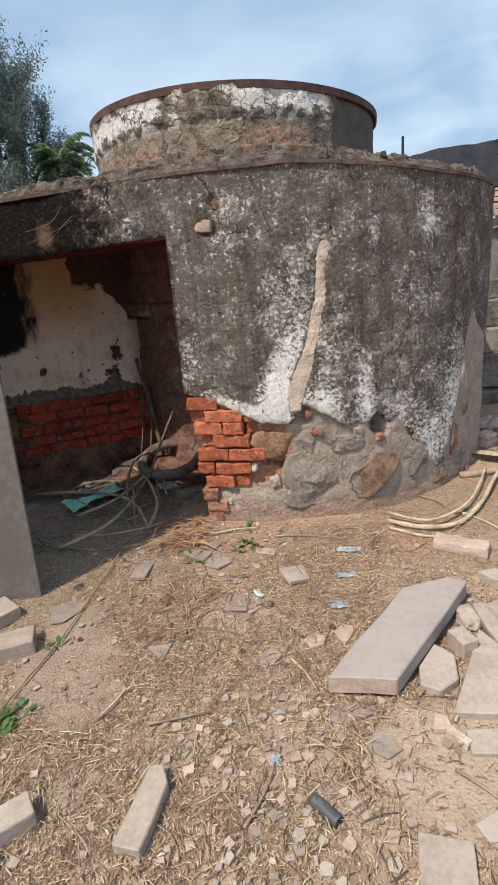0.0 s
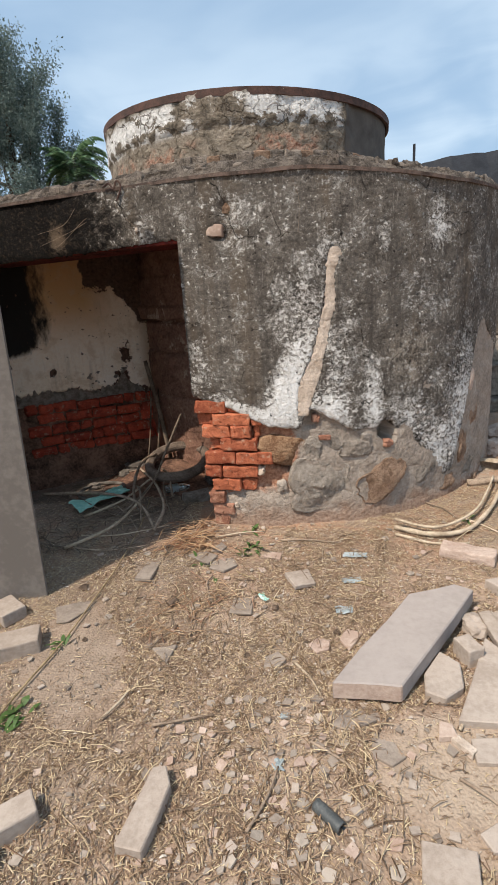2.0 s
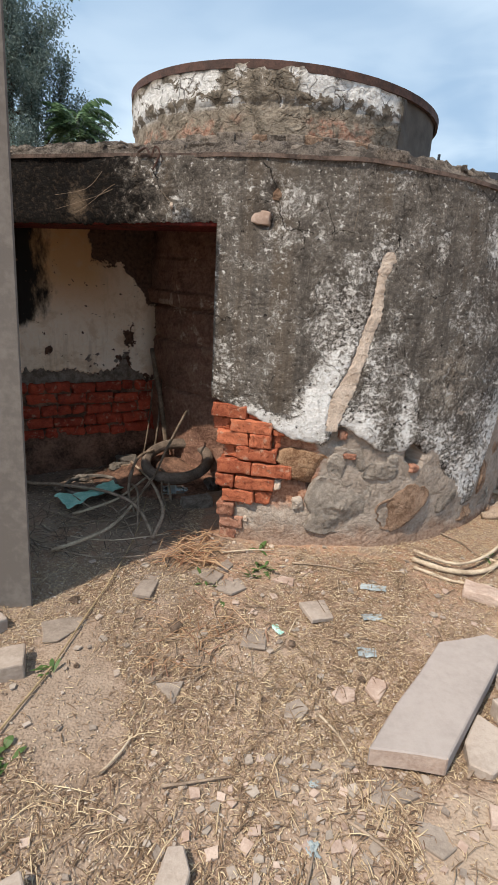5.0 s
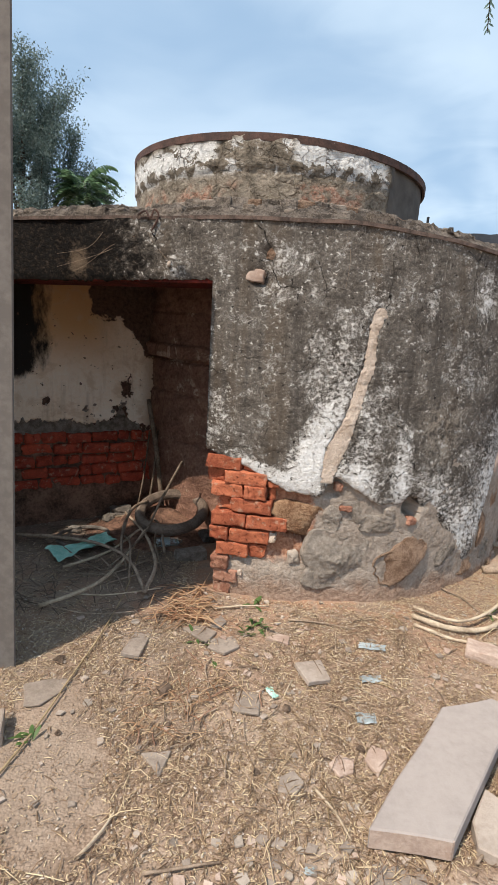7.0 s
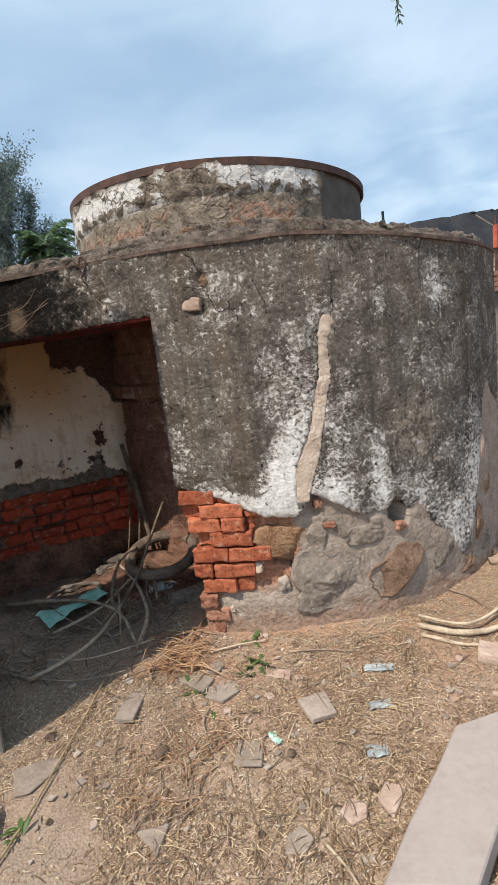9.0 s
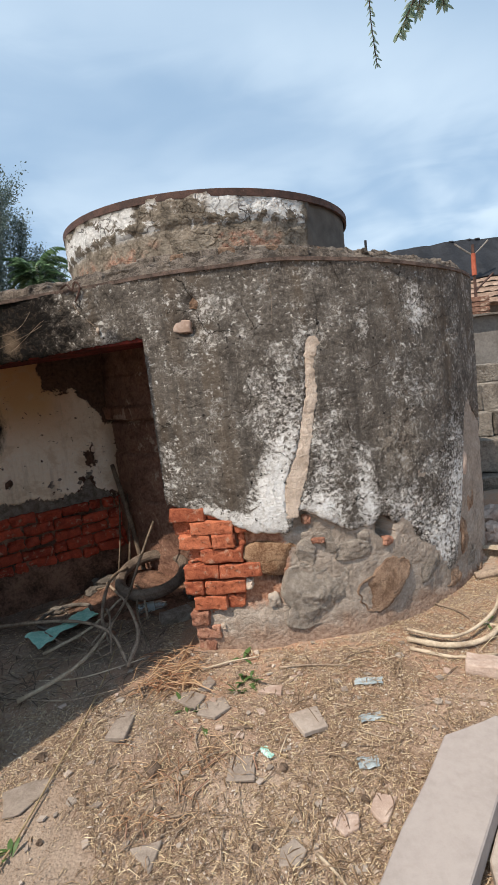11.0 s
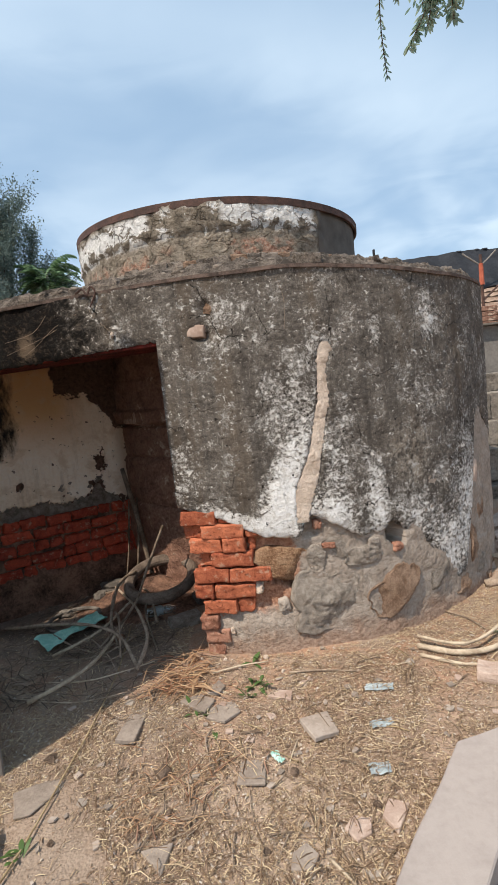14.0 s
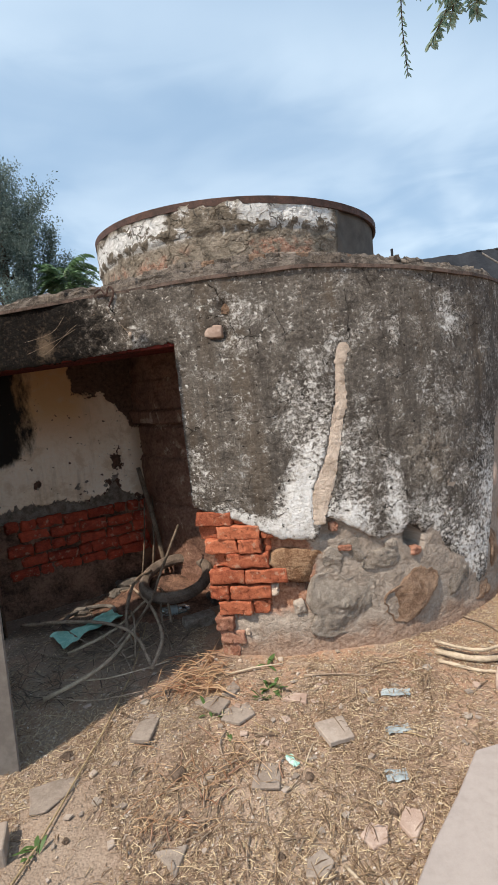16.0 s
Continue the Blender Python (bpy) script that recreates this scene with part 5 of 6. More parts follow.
for n, line in enumerate((((-0.35, 2.83), (-0.05, 2.88)), ((0.05, 2.78), (0.38, 2.72)), ((-0.62, 1.55), (-0.55, 1.72)), ((-0.42, 1.52), (-0.20, 1.57)), ((0.10, 1.85), (0.20, 1.66)), ((0.15, 1.45), (0.30, 1.33)),
                          ((1.15, 2.95), (1.35, 2.66)), ((1.0, 3.2), (1.12, 2.95)), ((0.66, 1.50), (0.74, 1.64)), ((0.57, 1.62), (0.66, 1.72)), ((1.3, 2.7), (1.6, 2.62)), ((0.60, 1.32), (0.72, 1.18)), ((0.72, 1.32), (0.82, 1.36)), ((-0.05, 1.15), (0.04, 1.36)))):
    (x0, y0), (x1, y1) = line
    branch("stick", [gp(x0, y0, 0.012), gp((x0 + x1) / 2 + 0.01, (y0 + y1) / 2, 0.018), gp(x1, y1, 0.012)], 0.0055, (M_WOOD_PALE, M_WOOD)[n % 2], "short dry stick on the soil", 0.6, 0.3, n + 0.5)
q = random.Random(77)
for n in range(34):
    x, y, a, ln = q.gauss(-0.40, 0.13), q.gauss(2.20, 0.13), q.uniform(0, 6.28), q.uniform(0.05, 0.15)
    dx, dy = ln * math.cos(a) / 2, ln * math.sin(a) / 2
    branch("stick", [gp(x - dx, y - dy, 0.008), gp(x + q.gauss(0, 0.008), y, 0.016), gp(x + dx, y + dy, 0.008)], q.uniform(0.0024, 0.0042), (M_WOOD_DARK, M_BARK_RED, M_WOOD)[n % 3], "broken brown twig on the soil", 0.7, 0.3, n + 20.5)
for n in range(46):
    x, y, a, ln = q.uniform(-0.5, 1.15), q.uniform(1.75, 2.95), q.uniform(0, 6.28), q.uniform(0.07, 0.18)
    if math.hypot(x - 0.585, y - 1.90) < 0.42 or math.hypot(x - CX, y - CY) < R + 0.12:
        continue
    dx, dy = ln * math.cos(a) / 2, ln * math.sin(a) / 2
    branch("stalk", [gp(x - dx, y - dy, 0.007), gp(x + q.gauss(0, 0.012), y, 0.013), gp(x + dx, y + dy, 0.007)], q.uniform(0.0018, 0.0034), (M_CANE, M_WOOD_PALE, M_WOOD, M_WOOD_DARK)[n % 4], "dry stalk lying on the soil", 0.7, 0.25, n + 60.5)
loose("dry_sheath", sheet([[(0.32 * (u - 0.5), 0.11 * math.sin(v * 3.1) * (1 - (2 * u - 1) ** 2 * 0.6), 0.05 * math.cos(v * 3.1 - 0.6)) for v in np.linspace(0, 1, 7)] for u in np.linspace(0, 1, 12)]), M_WOOD_PALE, lay(1.62, 3.62, -35, 0.03), "dry curled leaf sheath in the rubble", "litter")
for n, (x, y, r) in enumerate(((1.55, 3.95, 0.14), (1.75, 4.05, 0.17), (1.72, 3.75, 0.10), (1.95, 3.9, 0.15), (1.9, 4.3, 0.2), (2.1, 4.1, 0.16), (1.5, 3.72, 0.07), (2.0, 3.6, 0.1), (1.42, 3.58, 0.06), (1.8, 3.5, 0.06))):
    loose("rubble_stone", rock(r * 1.3, r, r * 0.9, n * 2.2, 0.4, 3, 0.12), (M_DUST, M_SLAB_EDGE, M_STONE_B)[n % 3], lay(x, y, n * 50, r * 0.25), "rough stone in the rubble beside the wall", "stone", "rubble stones")

# weeds
def weed(x, y, n, size, mat, seed):
    q = random.Random(seed)
    ob = thing("weed", lay(x, y), "small green weed growing in the dry soil", "weed", "weeds")
    for j in range(n):
        bm, a = bmesh.new(), q.uniform(0, 6.28)
        leaf_blade(bm, (q.gauss(0, size * 0.2), q.gauss(0, size * 0.2), 0.0), (math.cos(a), math.sin(a), q.uniform(0.3, 1.3)), size * q.uniform(0.6, 1.2), size * q.uniform(0.18, 0.35), q.uniform(0.2, 0.7))
        part("leaf", bm, mat, ob)


for n, (x, y, c, size) in enumerate(((-0.11, 2.72, 12, 0.09), (-0.16, 2.66, 7, 0.07), (-0.38, 2.56, 9, 0.06), (1.22, 3.50, 10, 0.07), (-0.96, 1.97, 7, 0.07), (-0.975, 1.56, 16, 0.095), (1.18, 2.93, 6, 0.06), (0.98, 3.2, 6, 0.05), (-0.42, 2.63, 6, 0.07), (-0.30, 2.44, 4, 0.05), (-0.12, 2.9, 4, 0.08), (0.83, 1.32, 6, 0.04))):
    weed(x, y, c, size, M_LEAF_LIT, n)

# ---- things on the room's floor ----
def room(x, y, lift):
    return Vector((x, y, ground_z(x, y) + lift))


tyre_bm = bmesh.new()
rings = []
for i in range(40):
    a = 2 * math.pi * i / 40
    rings.append([tyre_bm.verts.new(((0.272 + 0.045 * math.cos(b)) * math.cos(a), (0.272 + 0.045 * math.cos(b)) * math.sin(a), 0.042 * math.sin(b) * (1.25 if math.cos(b) > 0 else 1))) for b in (2 * math.pi * j / 12 for j in range(12))])
for i in range(40):
    for j in range(12):
        tyre_bm.faces.new((rings[i][j], rings[(i + 1) % 40][j], rings[(i + 1) % 40][(j + 1) % 12], rings[i][(j + 1) % 12]))
M_TYRE = simple("dust_caked_rubber", (0.080, 0.058, 0.045), (0.20, 0.152, 0.118), 9, 0.9, 0.004)
tyre = loose("tyre", tyre_bm, M_TYRE, pose(-0.745, 3.74, 0.305, 14, -5, 10) @ Matrix.Scale(0.82, 4), "dusty old tyre lying on the room's floor", "tyre")
rows = []
for i in range(25):
    row = []
    for j in range(41):
        r, a = 0.62 * i / 24, 2 * math.pi * j / 40
        x, y = -0.88 + r * math.cos(a) * 1.05, 3.90 + r * math.sin(a) * 0.8
        row.append((x, y, ground_z(x, y) - 0.012 + 0.19 * math.exp(-(r / 0.30) ** 2) + 0.020 * fbm(x * 9, y * 9, 2.0) * (1 - r / 0.62)))
    rows.append(row)
heap = part("earth_mound", sheet(rows), M_DARKMUD, None, "", True)
tagged(heap, "low mound of brown earth in the room's corner", "mound")
hose = part("hose_ring", tube([room(-1.34 + 0.17 * math.cos(a), 3.62 + 0.17 * math.sin(a), 0.03) for a in np.linspace(0, 6.1, 12)], 0.014, 7, 1), M_RUBBER)
tagged(hose, "coil of black rubber hose on the floor", "hose")
rows = []
for i in range(22):
    u = i / 21
    c = Vector((-1.40 + 0.27 * u, 3.24 + 0.33 * u, 0))
    wide = 0.075 + 0.014 * math.sin(u * 7) + 0.04 * max(0, 1 - u / 0.3)
    rows.append([room(c.x + 0.7 * wide * (v - 0.5) * 2, c.y - 0.7 * wide * (v - 0.5) * 2, 0.060 + 0.010 * math.sin(u * 9 + v * 4) + 0.02 * fbm(u * 5, v * 5)) for v in np.linspace(0, 1, 9)])
cloth = part("green_cloth", sheet(rows), M_CLOTH, smooth=True)
tagged(cloth, "crumpled green cloth strip thrown over the branches", "cloth")
bottle = thing("plastic_bottle", pose(-0.74, 3.575, ground_z(-0.74, 3.57) + 0.035, 0, 90, 15), "clear plastic bottle lying in the doorway", "bottle")
bottle_body = part("bottle_body", tube([(0, 0, -0.09), (0, 0, -0.03), (0, 0, 0.04), (0, 0, 0.07)], 0.032, 14, 0.9), M_CLEAR, bottle, smooth=True)
part("neck", tube([(0, 0, 0.068), (0, 0, 0.085), (0, 0, 0.10)], 0.022, 12, 0.5), M_CLEAR, bottle)
part("bottle_label", tube([(0, 0, -0.045), (0, 0, -0.02), (0, 0, 0.015)], 0.0335, 14, 1, closed_ends=False), M_FOIL, bottle_body, "pale blue label")
loose("loose_brick", box(0.20, 0.10, 0.07, 0.008, 0.006, 2, 5), M_STONE_G, lay(-0.56, 3.43, 25, -0.005), "grey dusty brick just inside the doorway", "brick")
for n, (x, y, r) in enumerate(((-1.20, 4.10, 0.16), (-1.10, 4.28, 0.2), (-1.26, 3.96, 0.12), (-1.0, 4.38, 0.14), (-0.62, 3.92, 0.14), (-0.5, 3.75, 0.12), (-1.45, 3.75, 0.08), (-0.95, 3.3, 0.06))):
    loose("rubble_stone", rock(r * 1.2, r * 0.8, r * 0.7, n * 1.7 + 3, 0.4, 3, 0.1), (M_RUBBER, M_DARKMUD, M_RUBBER)[n % 3], lay(x, y, n * 60, r * 0.25), "dusty rubble stone on the room's floor", "stone", "rubble stones")
tangle = (([(-1.244, 2.70, 0.03), (-1.107, 2.79, 0.04), (-0.99, 2.94, 0.05), (-0.93, 3.24, 0.07), (-0.88, 3.65, 0.12)], 0.013), ([(-0.68, 3.72, 0.56), (-0.80, 3.60, 0.30), (-0.87, 3.40, 0.14), (-1.0, 3.1, 0.05)], 0.016),
          ([(-1.75, 3.50, 0.05), (-1.47, 3.48, 0.06), (-1.17, 3.38, 0.08), (-0.91, 3.18, 0.08), (-0.74, 2.90, 0.03)], 0.021), ([(-0.74, 2.88, 0.03), (-0.73, 3.14, 0.07), (-0.87, 3.46, 0.12), (-1.12, 3.90, 0.10)], 0.019),
          ([(-0.93, 3.80, 0.24), (-1.02, 3.66, 0.20), (-1.0, 3.36, 0.10), (-0.9, 3.12, 0.05)], 0.020), ([(-1.27, 3.09, 0.04), (-1.05, 3.28, 0.07), (-0.91, 3.60, 0.11), (-0.78, 3.70, 0.08)], 0.010),
          ([(-0.72, 3.35, 0.05), (-0.80, 3.6, 0.12), (-0.95, 3.85, 0.10), (-1.2, 3.9, 0.06)], 0.014), ([(-1.5, 3.2, 0.02), (-1.3, 3.05, 0.04), (-1.0, 3.05, 0.03), (-0.78, 3.25, 0.05)], 0.009),
          ([(-1.3, 2.75, 0.02), (-1.0, 2.68, 0.02), (-0.75, 2.72, 0.02)], 0.006), ([(-1.0, 3.45, 0.10), (-0.9, 3.2, 0.16), (-0.85, 2.98, 0.04)], 0.014), ([(-1.2, 2.86, 0.02), (-0.95, 2.82, 0.03), (-0.66, 2.95, 0.02)], 0.007),
          ([(-1.30, 2.95, 0.02), (-1.1, 3.0, 0.04), (-0.85, 3.2, 0.05)], 0.007), ([(-1.15, 3.3, 0.05), (-0.95, 3.05, 0.05), (-0.80, 2.80, 0.02)], 0.008), ([(-1.4, 3.4, 0.04), (-1.15, 3.15, 0.05), (-0.9, 3.0, 0.03)], 0.009),
          ([(-0.70, 3.2, 0.04), (-0.85, 3.0, 0.05), (-1.05, 2.9, 0.02)], 0.008), ([(-0.66, 3.05, 0.03), (-0.78, 3.35, 0.10), (-0.82, 3.6, 0.12)], 0.012))
for n, (pts, r) in enumerate(tangle):
    branch("dry_branch", [room(p[0], p[1], p[2] + 0.012) for p in pts], r * (0.9 if n in (0, 5) else 0.62), M_WOOD_PALE if n in (0, 5, 10) else (M_WOOD if n in (2, 3, 8) else M_WOOD_DARK), "brown dry branch in the tangle on the doorway floor", 0.65, 0.3, n * 1.3)
for n, (p, q, r) in enumerate((((-0.85, 3.98, 0.02), (-0.99, 4.02, 0.96), 0.020), ((-0.98, 3.9, 0.02), (-0.93, 4.1, 0.72), 0.009), ((-1.05, 3.85, 0.02), (-1.0, 4.12, 0.70), 0.007))):
    a, b = room(*p), Vector((q[0], q[1], q[2] + 0.1))
    branch("leaning_stick", [a, a.lerp(b, 0.5) + Vector((0.015, 0, 0)), b], r, M_WOOD_DARK, "brown stick leaning in the room's corner", 0.8, 0.2, n + 3.3)

# ---- masonry pieces of the round wall ----
def wall_piece(name, bm, mat, s, z, d, spin=0.0, label=""):
    ob = part(name, bm, mat, wall_round, label, True)
    ob.matrix_world = Matrix.Translation(on_wall(s, z, d)) @ pose(0, 0, 0, 0, 0, math.degrees(wall_turn(s))) @ pose(0, 0, 0, 0, spin, 0)
    return ob


brick_rows = ((0.868, ((-0.552, -0.35, 0), (-0.345, -0.235, -0.02))), (0.787, ((-0.555, -0.45, -0.035), (-0.44, -0.205, 0), (-0.203, -0.13, -0.01))), (0.712, ((-0.52, -0.333, -0.004), (-0.327, -0.205, 0.006), (-0.19, -0.155, -0.03))),
              (0.632, ((-0.485, -0.405, -0.04), (-0.40, -0.17, 0.0))), (0.546, ((-0.51, -0.312, -0.002), (-0.305, -0.078, 0.004))), (0.457, ((-0.52, -0.41, 0.0), (-0.40, -0.175, -0.006))), (0.370, ((-0.475, -0.29, -0.006), (-0.285, -0.19, -0.03))),
              (0.283, ((-0.505, -0.40, 0.004), (-0.395, -0.30, -0.04))), (0.203, ((-0.485, -0.345, -0.01),)), (0.128, ((-0.485, -0.385, -0.02), (-0.375, -0.28, -0.05))))
for n, (z, items) in enumerate(brick_rows):
    for m, (a, b, d) in enumerate(items):
        wall_piece("brick", box(b - a - 0.003, 0.12, 0.076 + 0.006 * fbm(n, m), 0.007, 0.009, 4, n * 3.1 + m), M_BRICK if z > 0.30 else M_BRICK_DUSTY, (a + b) / 2, z - 0.036, d - 0.064, 1.5 * fbm(n * 2.3, m))
wall_piece("stone", face_stone(0.34, 0.18, 0.040, 2.2, 0.014), M_STONE_Y, -0.01, 0.585, -0.034, 10, "ochre stone")
wall_piece("stone", face_stone(0.34, 0.21, 0.026, 9.3, 0.016), M_STONE_B, 0.61, 0.35, 0.002, -36, "rough brown stone")
wall_piece("stone", face_stone(0.40, 0.35, 0.028, 7.7, 0.030), M_ROUGH, 0.21, 0.335, -0.020, 0, "large round grey stone")
for n, (s, z, w, h, m) in enumerate(((0.30, 0.64, 0.20, 0.13, M_ROUGH), (0.43, 0.57, 0.22, 0.11, M_ROUGH), (0.17, 0.60, 0.10, 0.14, M_ROUGH), (0.24, 0.655, 0.08, 0.035, M_BRICK_DUSTY), (0.19, 0.775, 0.045, 0.05, M_BRICK_DUSTY), (0.645, 0.575, 0.07, 0.05, M_BRICK_DUSTY), (0.50, 0.62, 0.08, 0.09, M_ROUGH),
                                     (-0.16, 0.465, 0.05, 0.06, M_LIME), (-0.03, 0.36, 0.07, 0.07, M_CONCRETE), (0.95, 0.34, 0.20, 0.16, M_STONE_G), (1.16, 0.22, 0.16, 0.12, M_STONE_B), (1.33, 0.42, 0.14, 0.24, M_STONE_B), (1.47, 0.6, 0.14, 0.2, M_STONE_B),
                                     (1.45, 0.30, 0.22, 0.22, M_STONE_G), (-0.33, 0.235, 0.03, 0.04, M_LIME), (1.40, 0.86, 0.06, 0.16, M_SLAB_EDGE))):
    wall_piece("stone", face_stone(w, h, 0.012 + 0.010 * (n % 2), n * 1.9 + 11, 0.014), m, s, z, -0.026 + (0.014 if s > 0.4 else 0.0), 14 * fbm(n, 3))
wall_piece("brick", box(0.092, 0.07, 0.062, 0.005, 0.007, 4, 7.1), M_SLAB_EDGE, -0.335, 1.812, -0.040, 4, "pinkish brick stub poking from the plaster")
wall_piece("brick", box(0.04, 0.06, 0.05, 0.007, 0.012, 3, 8.2), M_STONE_B, -0.265, 1.92, -0.042, 20)

# beige filler in the long crack
rows = []
for i in range(181):
    z = 1.718 - 0.915 * i / 180
    mid_s, half = filler_at(z)
    mid_s += 0.007 * fbm(z * 13, 4.0)
    row = []
    for v in np.linspace(-1, 1, 17):
        ragged = 1.12 + 0.26 * fbm(z * 22 + 5 * (v > 0), 3.0 + (v > 0)) + 0.34 * fbm(z * 60 + 5 * (v > 0), 6.0)
        a = mid_s + half * v * ragged
        rise = 0.012 if abs(v) < 0.99 else -0.01
        row.append(on_wall(a, z, skin(mid_s, z) + rise - 0.003 * v * v + 0.0014 * fbm(a * 20, z * 14) + 0.003 * fbm(a * 60, z * 60)))
    rows.append(row)
part("crack_filler", sheet(rows), M_LIME, wall_round, "beige filler in a long crack", True)
for n, line in enumerate((((-1.00, 2.03), (-1.15, 1.98), (-1.28, 1.90), (-1.36, 1.86)), ((-1.05, 2.0), (-1.25, 1.93), (-1.5, 1.87)), ((-1.2, 2.05), (-1.3, 1.97), (-1.5, 1.94)), ((-0.93, 2.07), (-0.90, 2.0), (-0.80, 1.90)), ((0.10, 2.05), (0.13, 1.95), (0.12, 1.80)))):
    part("dry_root", tube([on_wall(s, z, 0.007) for s, z in line], 0.0013, 5, 0.6, 0.3, n), M_WOOD, wall_round)
q = rock(0.022, 0.018, 0.035, 4.4, 0.3, 1)
wall_piece("stone", q, M_LIME, -0.80, 1.89, 0.008)
part("wire_knot", tube([on_wall(-0.98, 2.13, 0.02), on_wall(-0.93, 2.145, 0.03), on_wall(-0.90, 2.11, 0.035), on_wall(-0.88, 2.15, 0.03), on_wall(-0.86, 2.12, 0.02), on_wall(-0.90, 2.05, 0.02)], 0.006, 5, 0.8), M_RUST, wall_round)

# bricks at the foot of the room's wall
for n in range(5):
    z, u = 0.705 - n * 0.086, 0.36 + 0.09 * (n % 2)
    while u < LEN_IN - 0.10:
        w = random.choice((0.21, 0.20, 0.18, 0.12, 0.10))
        h = random.uniform(0.066, 0.080)
        c = part("brick", box(w - random.uniform(0.006, 0.016), 0.09, h, 0.014, 0.014, 3, n * 7 + u), M_BRICK_OLD, wall_inner, "", True)
        p = A + along_in * (u + w / 2) + normal_in * (-0.030 + 0.030 * random.random()) + Vector((0, 0, z + random.uniform(-0.006, 0.006)))
        c.matrix_world = Matrix.Translation(p) @ pose(0, 0, 0, 0, random.gauss(0, 2.2), math.degrees(math.atan2(along_in.y, along_in.x)) + random.gauss(0, 3))
        u += w
# broken slabs along the roof's edge
q = random.Random(40)
s_ = -1.95
while s_ < 2.2:
    ln = q.uniform(0.07, 0.26)
    wall_piece("coping_slab", box(ln - 0.012, q.uniform(0.10, 0.16), q.uniform(0.030, 0.055), 0.006, 0.010, 3, s_ * 9), M_CRUST, s_ + ln / 2, rim(s_) + 0.012, -0.085 - 0.03 * q.random(), q.gauss(0, 1.6))
    s_ += ln + (q.uniform(0.03, 0.14) if q.random() < 0.25 else 0.0)
# stones of the coping round the drum and along the roof edge
for n in range(30):
    a = -1.15 + 2.3 * n / 29
    r = DR + 0.058 + 0.03 * random.random()
    c = part("coping_brick", box(0.088 + 0.03 * random.random(), 0.11, 0.06, 0.010, 0.006, 2, n * 1.3), (M_CRUST if random.random() < 0.90 else M_STONE_B), well_drum)
    c.location = (r * math.sin(a), -r * math.cos(a), 2.255 + 0.03 * math.cos(a) + 0.012 * random.random())
    c.rotation_euler = (0.05 * random.gauss(0, 1), 0.04 * random.gauss(0, 1), a)
for n in range(170):
    s = -1.9 + 4.4 * random.random()
    r = 0.022 + 0.034 * random.random()
    c = wall_piece("stone", rock(r * 1.1, r * 1.0, r * 0.8, n * 0.77, 0.5, 2, 0.1), M_CRUST, s, rim(s) + 0.042 + 0.018 * random.random(), -0.06 - 0.14 * random.random() ** 2)

# ---- litter on the ground ----
bare = ((0.60, 1.37, 0.25), (-0.85, 1.85, 0.22), (-0.95, 2.15, 0.14), (-0.72, 1.65, 0.15))


def litter(count, seed, lengths, widths, name, mat, label, x0, x1, y0, y1, lift=0.004):
    """Thin bent bits strewn over the soil."""
    q = random.Random(seed)
    vs, fs = [], []
    made = 0
    while made < count:
        x, y = q.uniform(x0, x1), q.uniform(y0, y1)
        if x1 - x0 > 2.5 and q.random() > min(x - x0, x1 - x, y - y0) / 0.6:
            continue
        if math.hypot(x - CX, y - CY) < R - 0.0 and x > -0.5:
            continue
        if any(math.hypot(x - a, y - b) < r for a, b, r in bare) and q.random() < 0.85:
            continue
        if y > 2.5 - 0.3 * x and x < -0.6 and q.random() < 0.75:
            continue
        if fbm(x * 1.9, y * 1.9, 4) < -0.1 and q.random() < 0.55:
            continue
        ln = math.exp(q.gauss(math.log(lengths), 0.5))
        w = widths * q.uniform(0.6, 1.5)
        a = q.uniform(0, 6.28)
        bend = q.gauss(0, 0.18)
        z = ground_z(x, y) + lift * q.uniform(0.3, 2.2)
        dz = q.gauss(0, 0.10) * ln
        c0, s0, c1, s1 = math.cos(a), math.sin(a), math.cos(a + bend), math.sin(a + bend)
        p = ((x - c0 * ln / 2, y - s0 * ln / 2, z), (x, y, z + abs(dz) + w * 0.3), (x + c1 * ln / 2, y + s1 * ln / 2, z + 0.2 * dz))
        b = len(vs)
        for (px, py, pz), (cc, ss), k in zip(p, ((c0, s0), (c0, s0), (c1, s1)), (0.7, 1.0, 0.5)):
            vs += [(px + ss * w * k / 2, py - cc * w * k / 2, pz), (px, py, pz + w * 0.28), (px - ss * w * k / 2, py + cc * w * k / 2, pz)]
        for i in (0, 3):
            fs += [(b + i, b + i + 1, b + i + 4, b + i + 3), (b + i + 1, b + i + 2, b + i + 5, b + i + 4)]
        made += 1
    me = bpy.data.meshes.new(name)
    me.from_pydata(vs, [], fs)
    me.materials.append(mat)
    return tagged(new(name, me), label, name.replace("_", " "), kind="stuff")


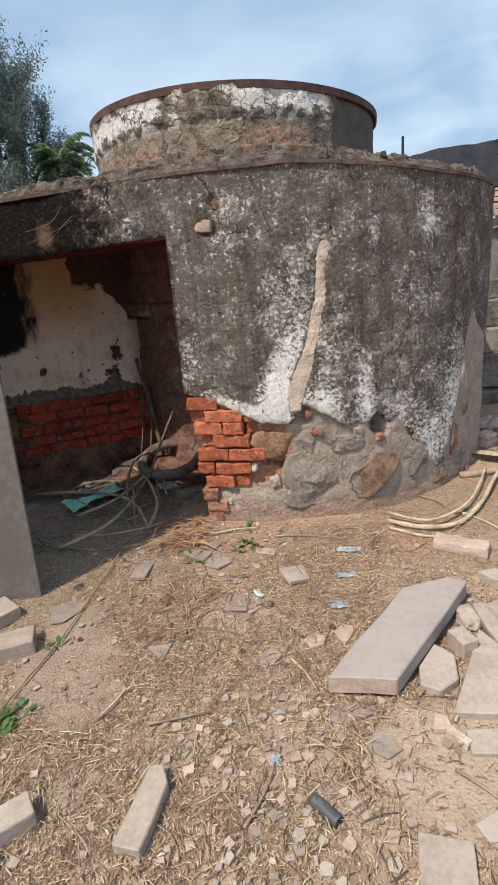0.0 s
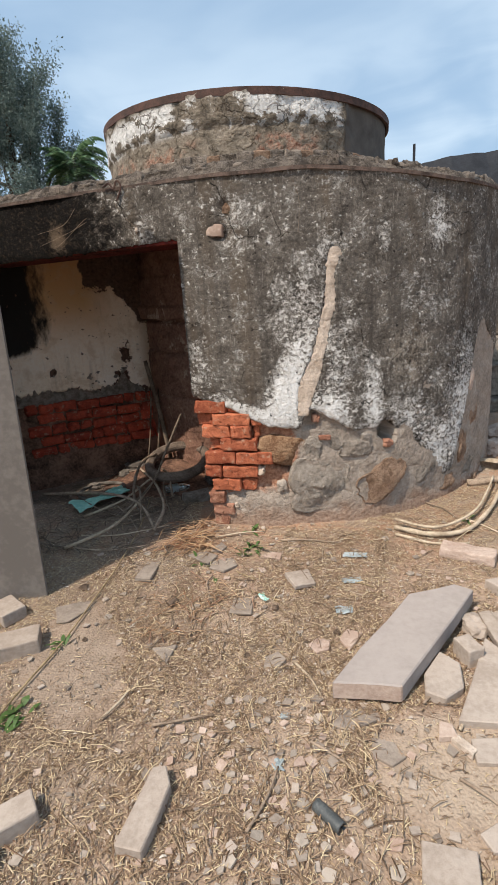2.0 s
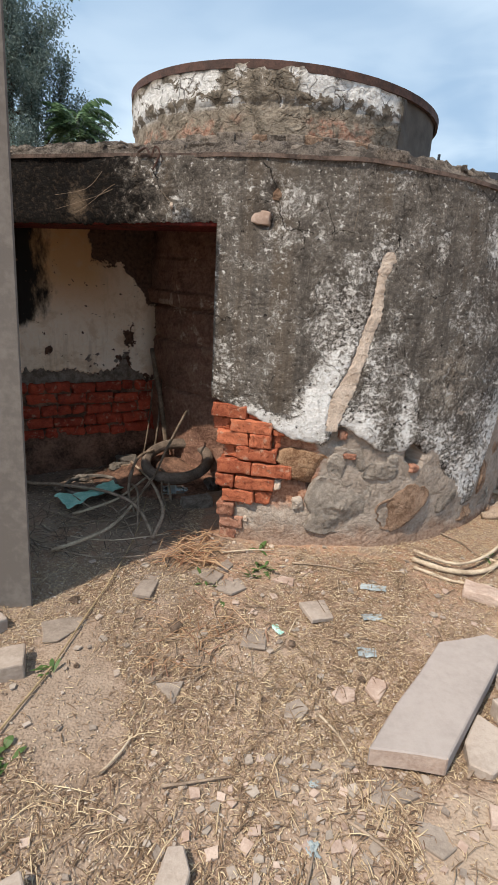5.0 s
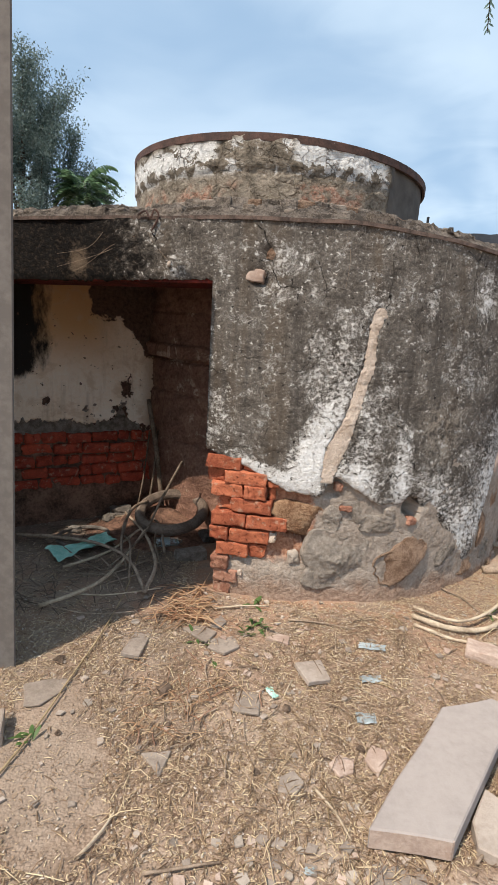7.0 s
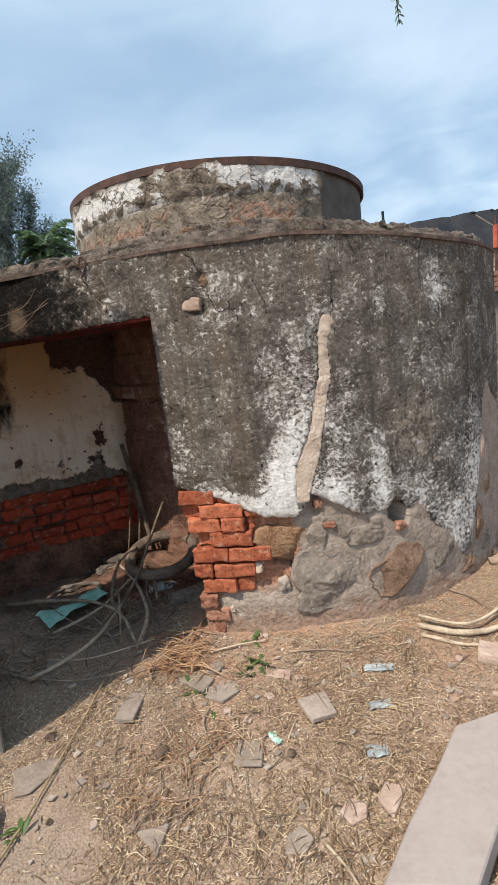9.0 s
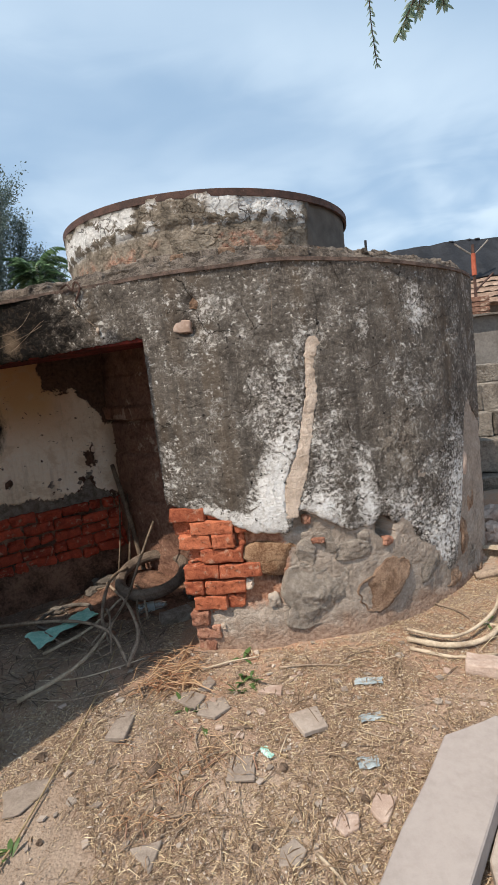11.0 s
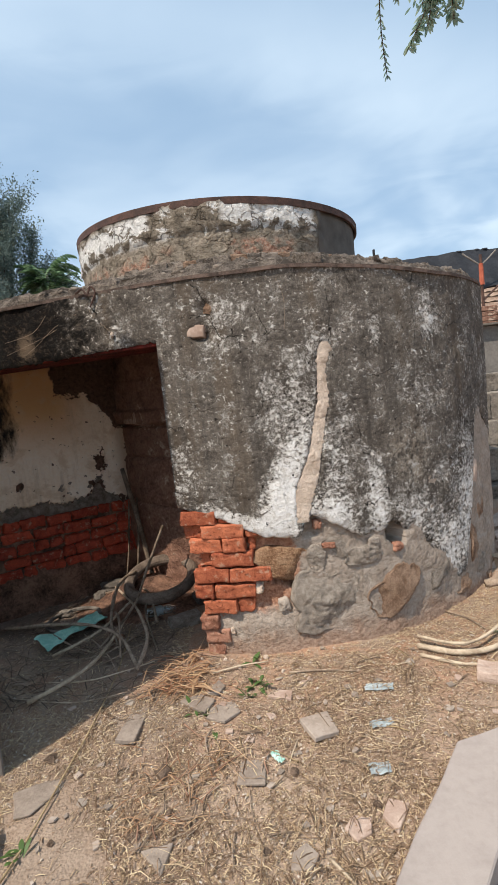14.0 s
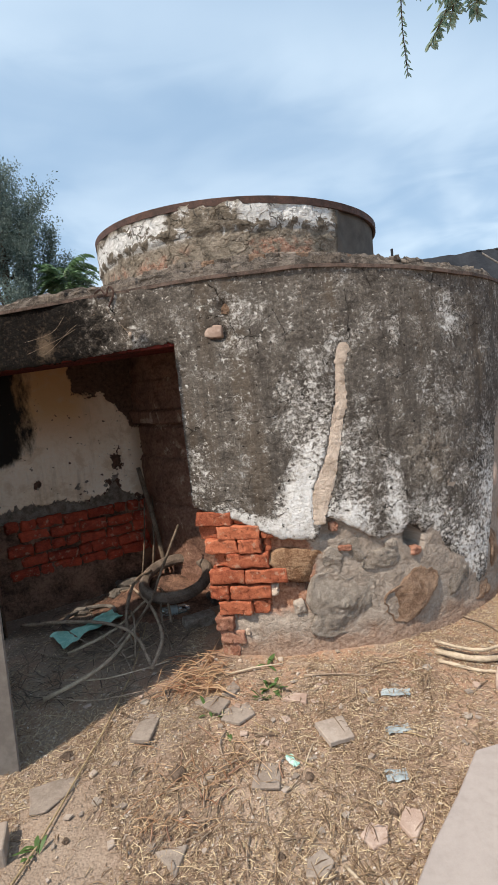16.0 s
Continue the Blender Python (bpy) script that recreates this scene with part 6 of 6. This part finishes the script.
litter(96000, 1, 0.0135, 0.0028, "straw", M_STRAW, "short dry straw and leaf bits strewn over the soil", -2.1, 2.3, 0.35, 3.5)
litter(5200, 2, 0.046, 0.0027, "straw", M_STRAW, "longer pale straw stalks strewn over the soil", -2.0, 2.3, 0.4, 3.4, 0.007)
litter(2600, 6, 0.045, 0.0034, "straw", M_STRAW_BROWN, "brown rotten stalks matted on the soil", -1.0, 0.9, 0.95, 2.85, 0.006)
litter(130, 3, 0.115, 0.0068, "straw", M_STRAW_RED, "reddish straw heap by the wall's corner", -0.68, -0.36, 2.68, 3.0, 0.02)
litter(110, 9, 0.070, 0.0036, "straw", M_STRAW_RED, "reddish broken twigs matted on the soil", -0.66, -0.22, 2.02, 2.42, 0.010)
litter(260, 5, 0.045, 0.0032, "straw", M_STRAW, "pale straw heap beside the pipe", 0.12, 0.42, 1.25, 1.6, 0.012)
litter(20000, 4, 0.009, 0.0065, "grit", M_GRIT, "fine stone grit on the soil", -2.2, 2.4, 0.35, 4.3, 0.002)

litter(420, 8, 0.10, 0.0050, "dry_twig_litter", M_BARK, "dry twigs and dirt strewn on the room's floor", -1.7, -0.6, 2.7, 4.0, 0.01)
chips = []
for n in range(12):
    k, r = (4, 4, 5, 4)[n % 4], 0.020 + 0.0028 * n
    ring = [2 * math.pi * j / k + random.uniform(-0.3, 0.3) for j in range(k)]
    bm = prism([(r * 0.5 * math.cos(a) * random.uniform(0.8, 1.1), r * 0.44 * math.sin(a) * random.uniform(0.8, 1.1)) for a in ring], 0.006, 0.0)
    chips.append(part("stone_chip", bm, (M_DUST, M_TRODDEN, M_CONCRETE, M_SLAB_EDGE)[n % 4]))
    tagged(chips[-1], "small angular chip of pale stone on the soil", "stone chip", "stone chips")
q = random.Random(12)
spots = []
while len(spots) < 300:
    if len(spots) < 170:
        x, y = q.gauss(0.0, 0.22), q.uniform(0.95, 1.65)
    else:
        x, y = q.uniform(-1.1, 1.2), q.uniform(0.95, 2.95)
    if any(math.hypot(x - a, y - b) < 0.03 for a, b, _ in spots) or math.hypot(x - 0.58, y - 1.9) < 0.3 or math.hypot(x + 0.325, y - 1.2) < 0.1:
        continue
    spots.append((x, y, q.uniform(0.02, 0.05)))
for n, (x, y, r) in enumerate(spots):
    m = lay(x, y, q.uniform(0, 360), 0.004, q.gauss(0, 7), q.gauss(0, 7))
    if n < 12:
        chips[n].matrix_world = m
    else:
        copy_thing(chips[q.randrange(12)], m)
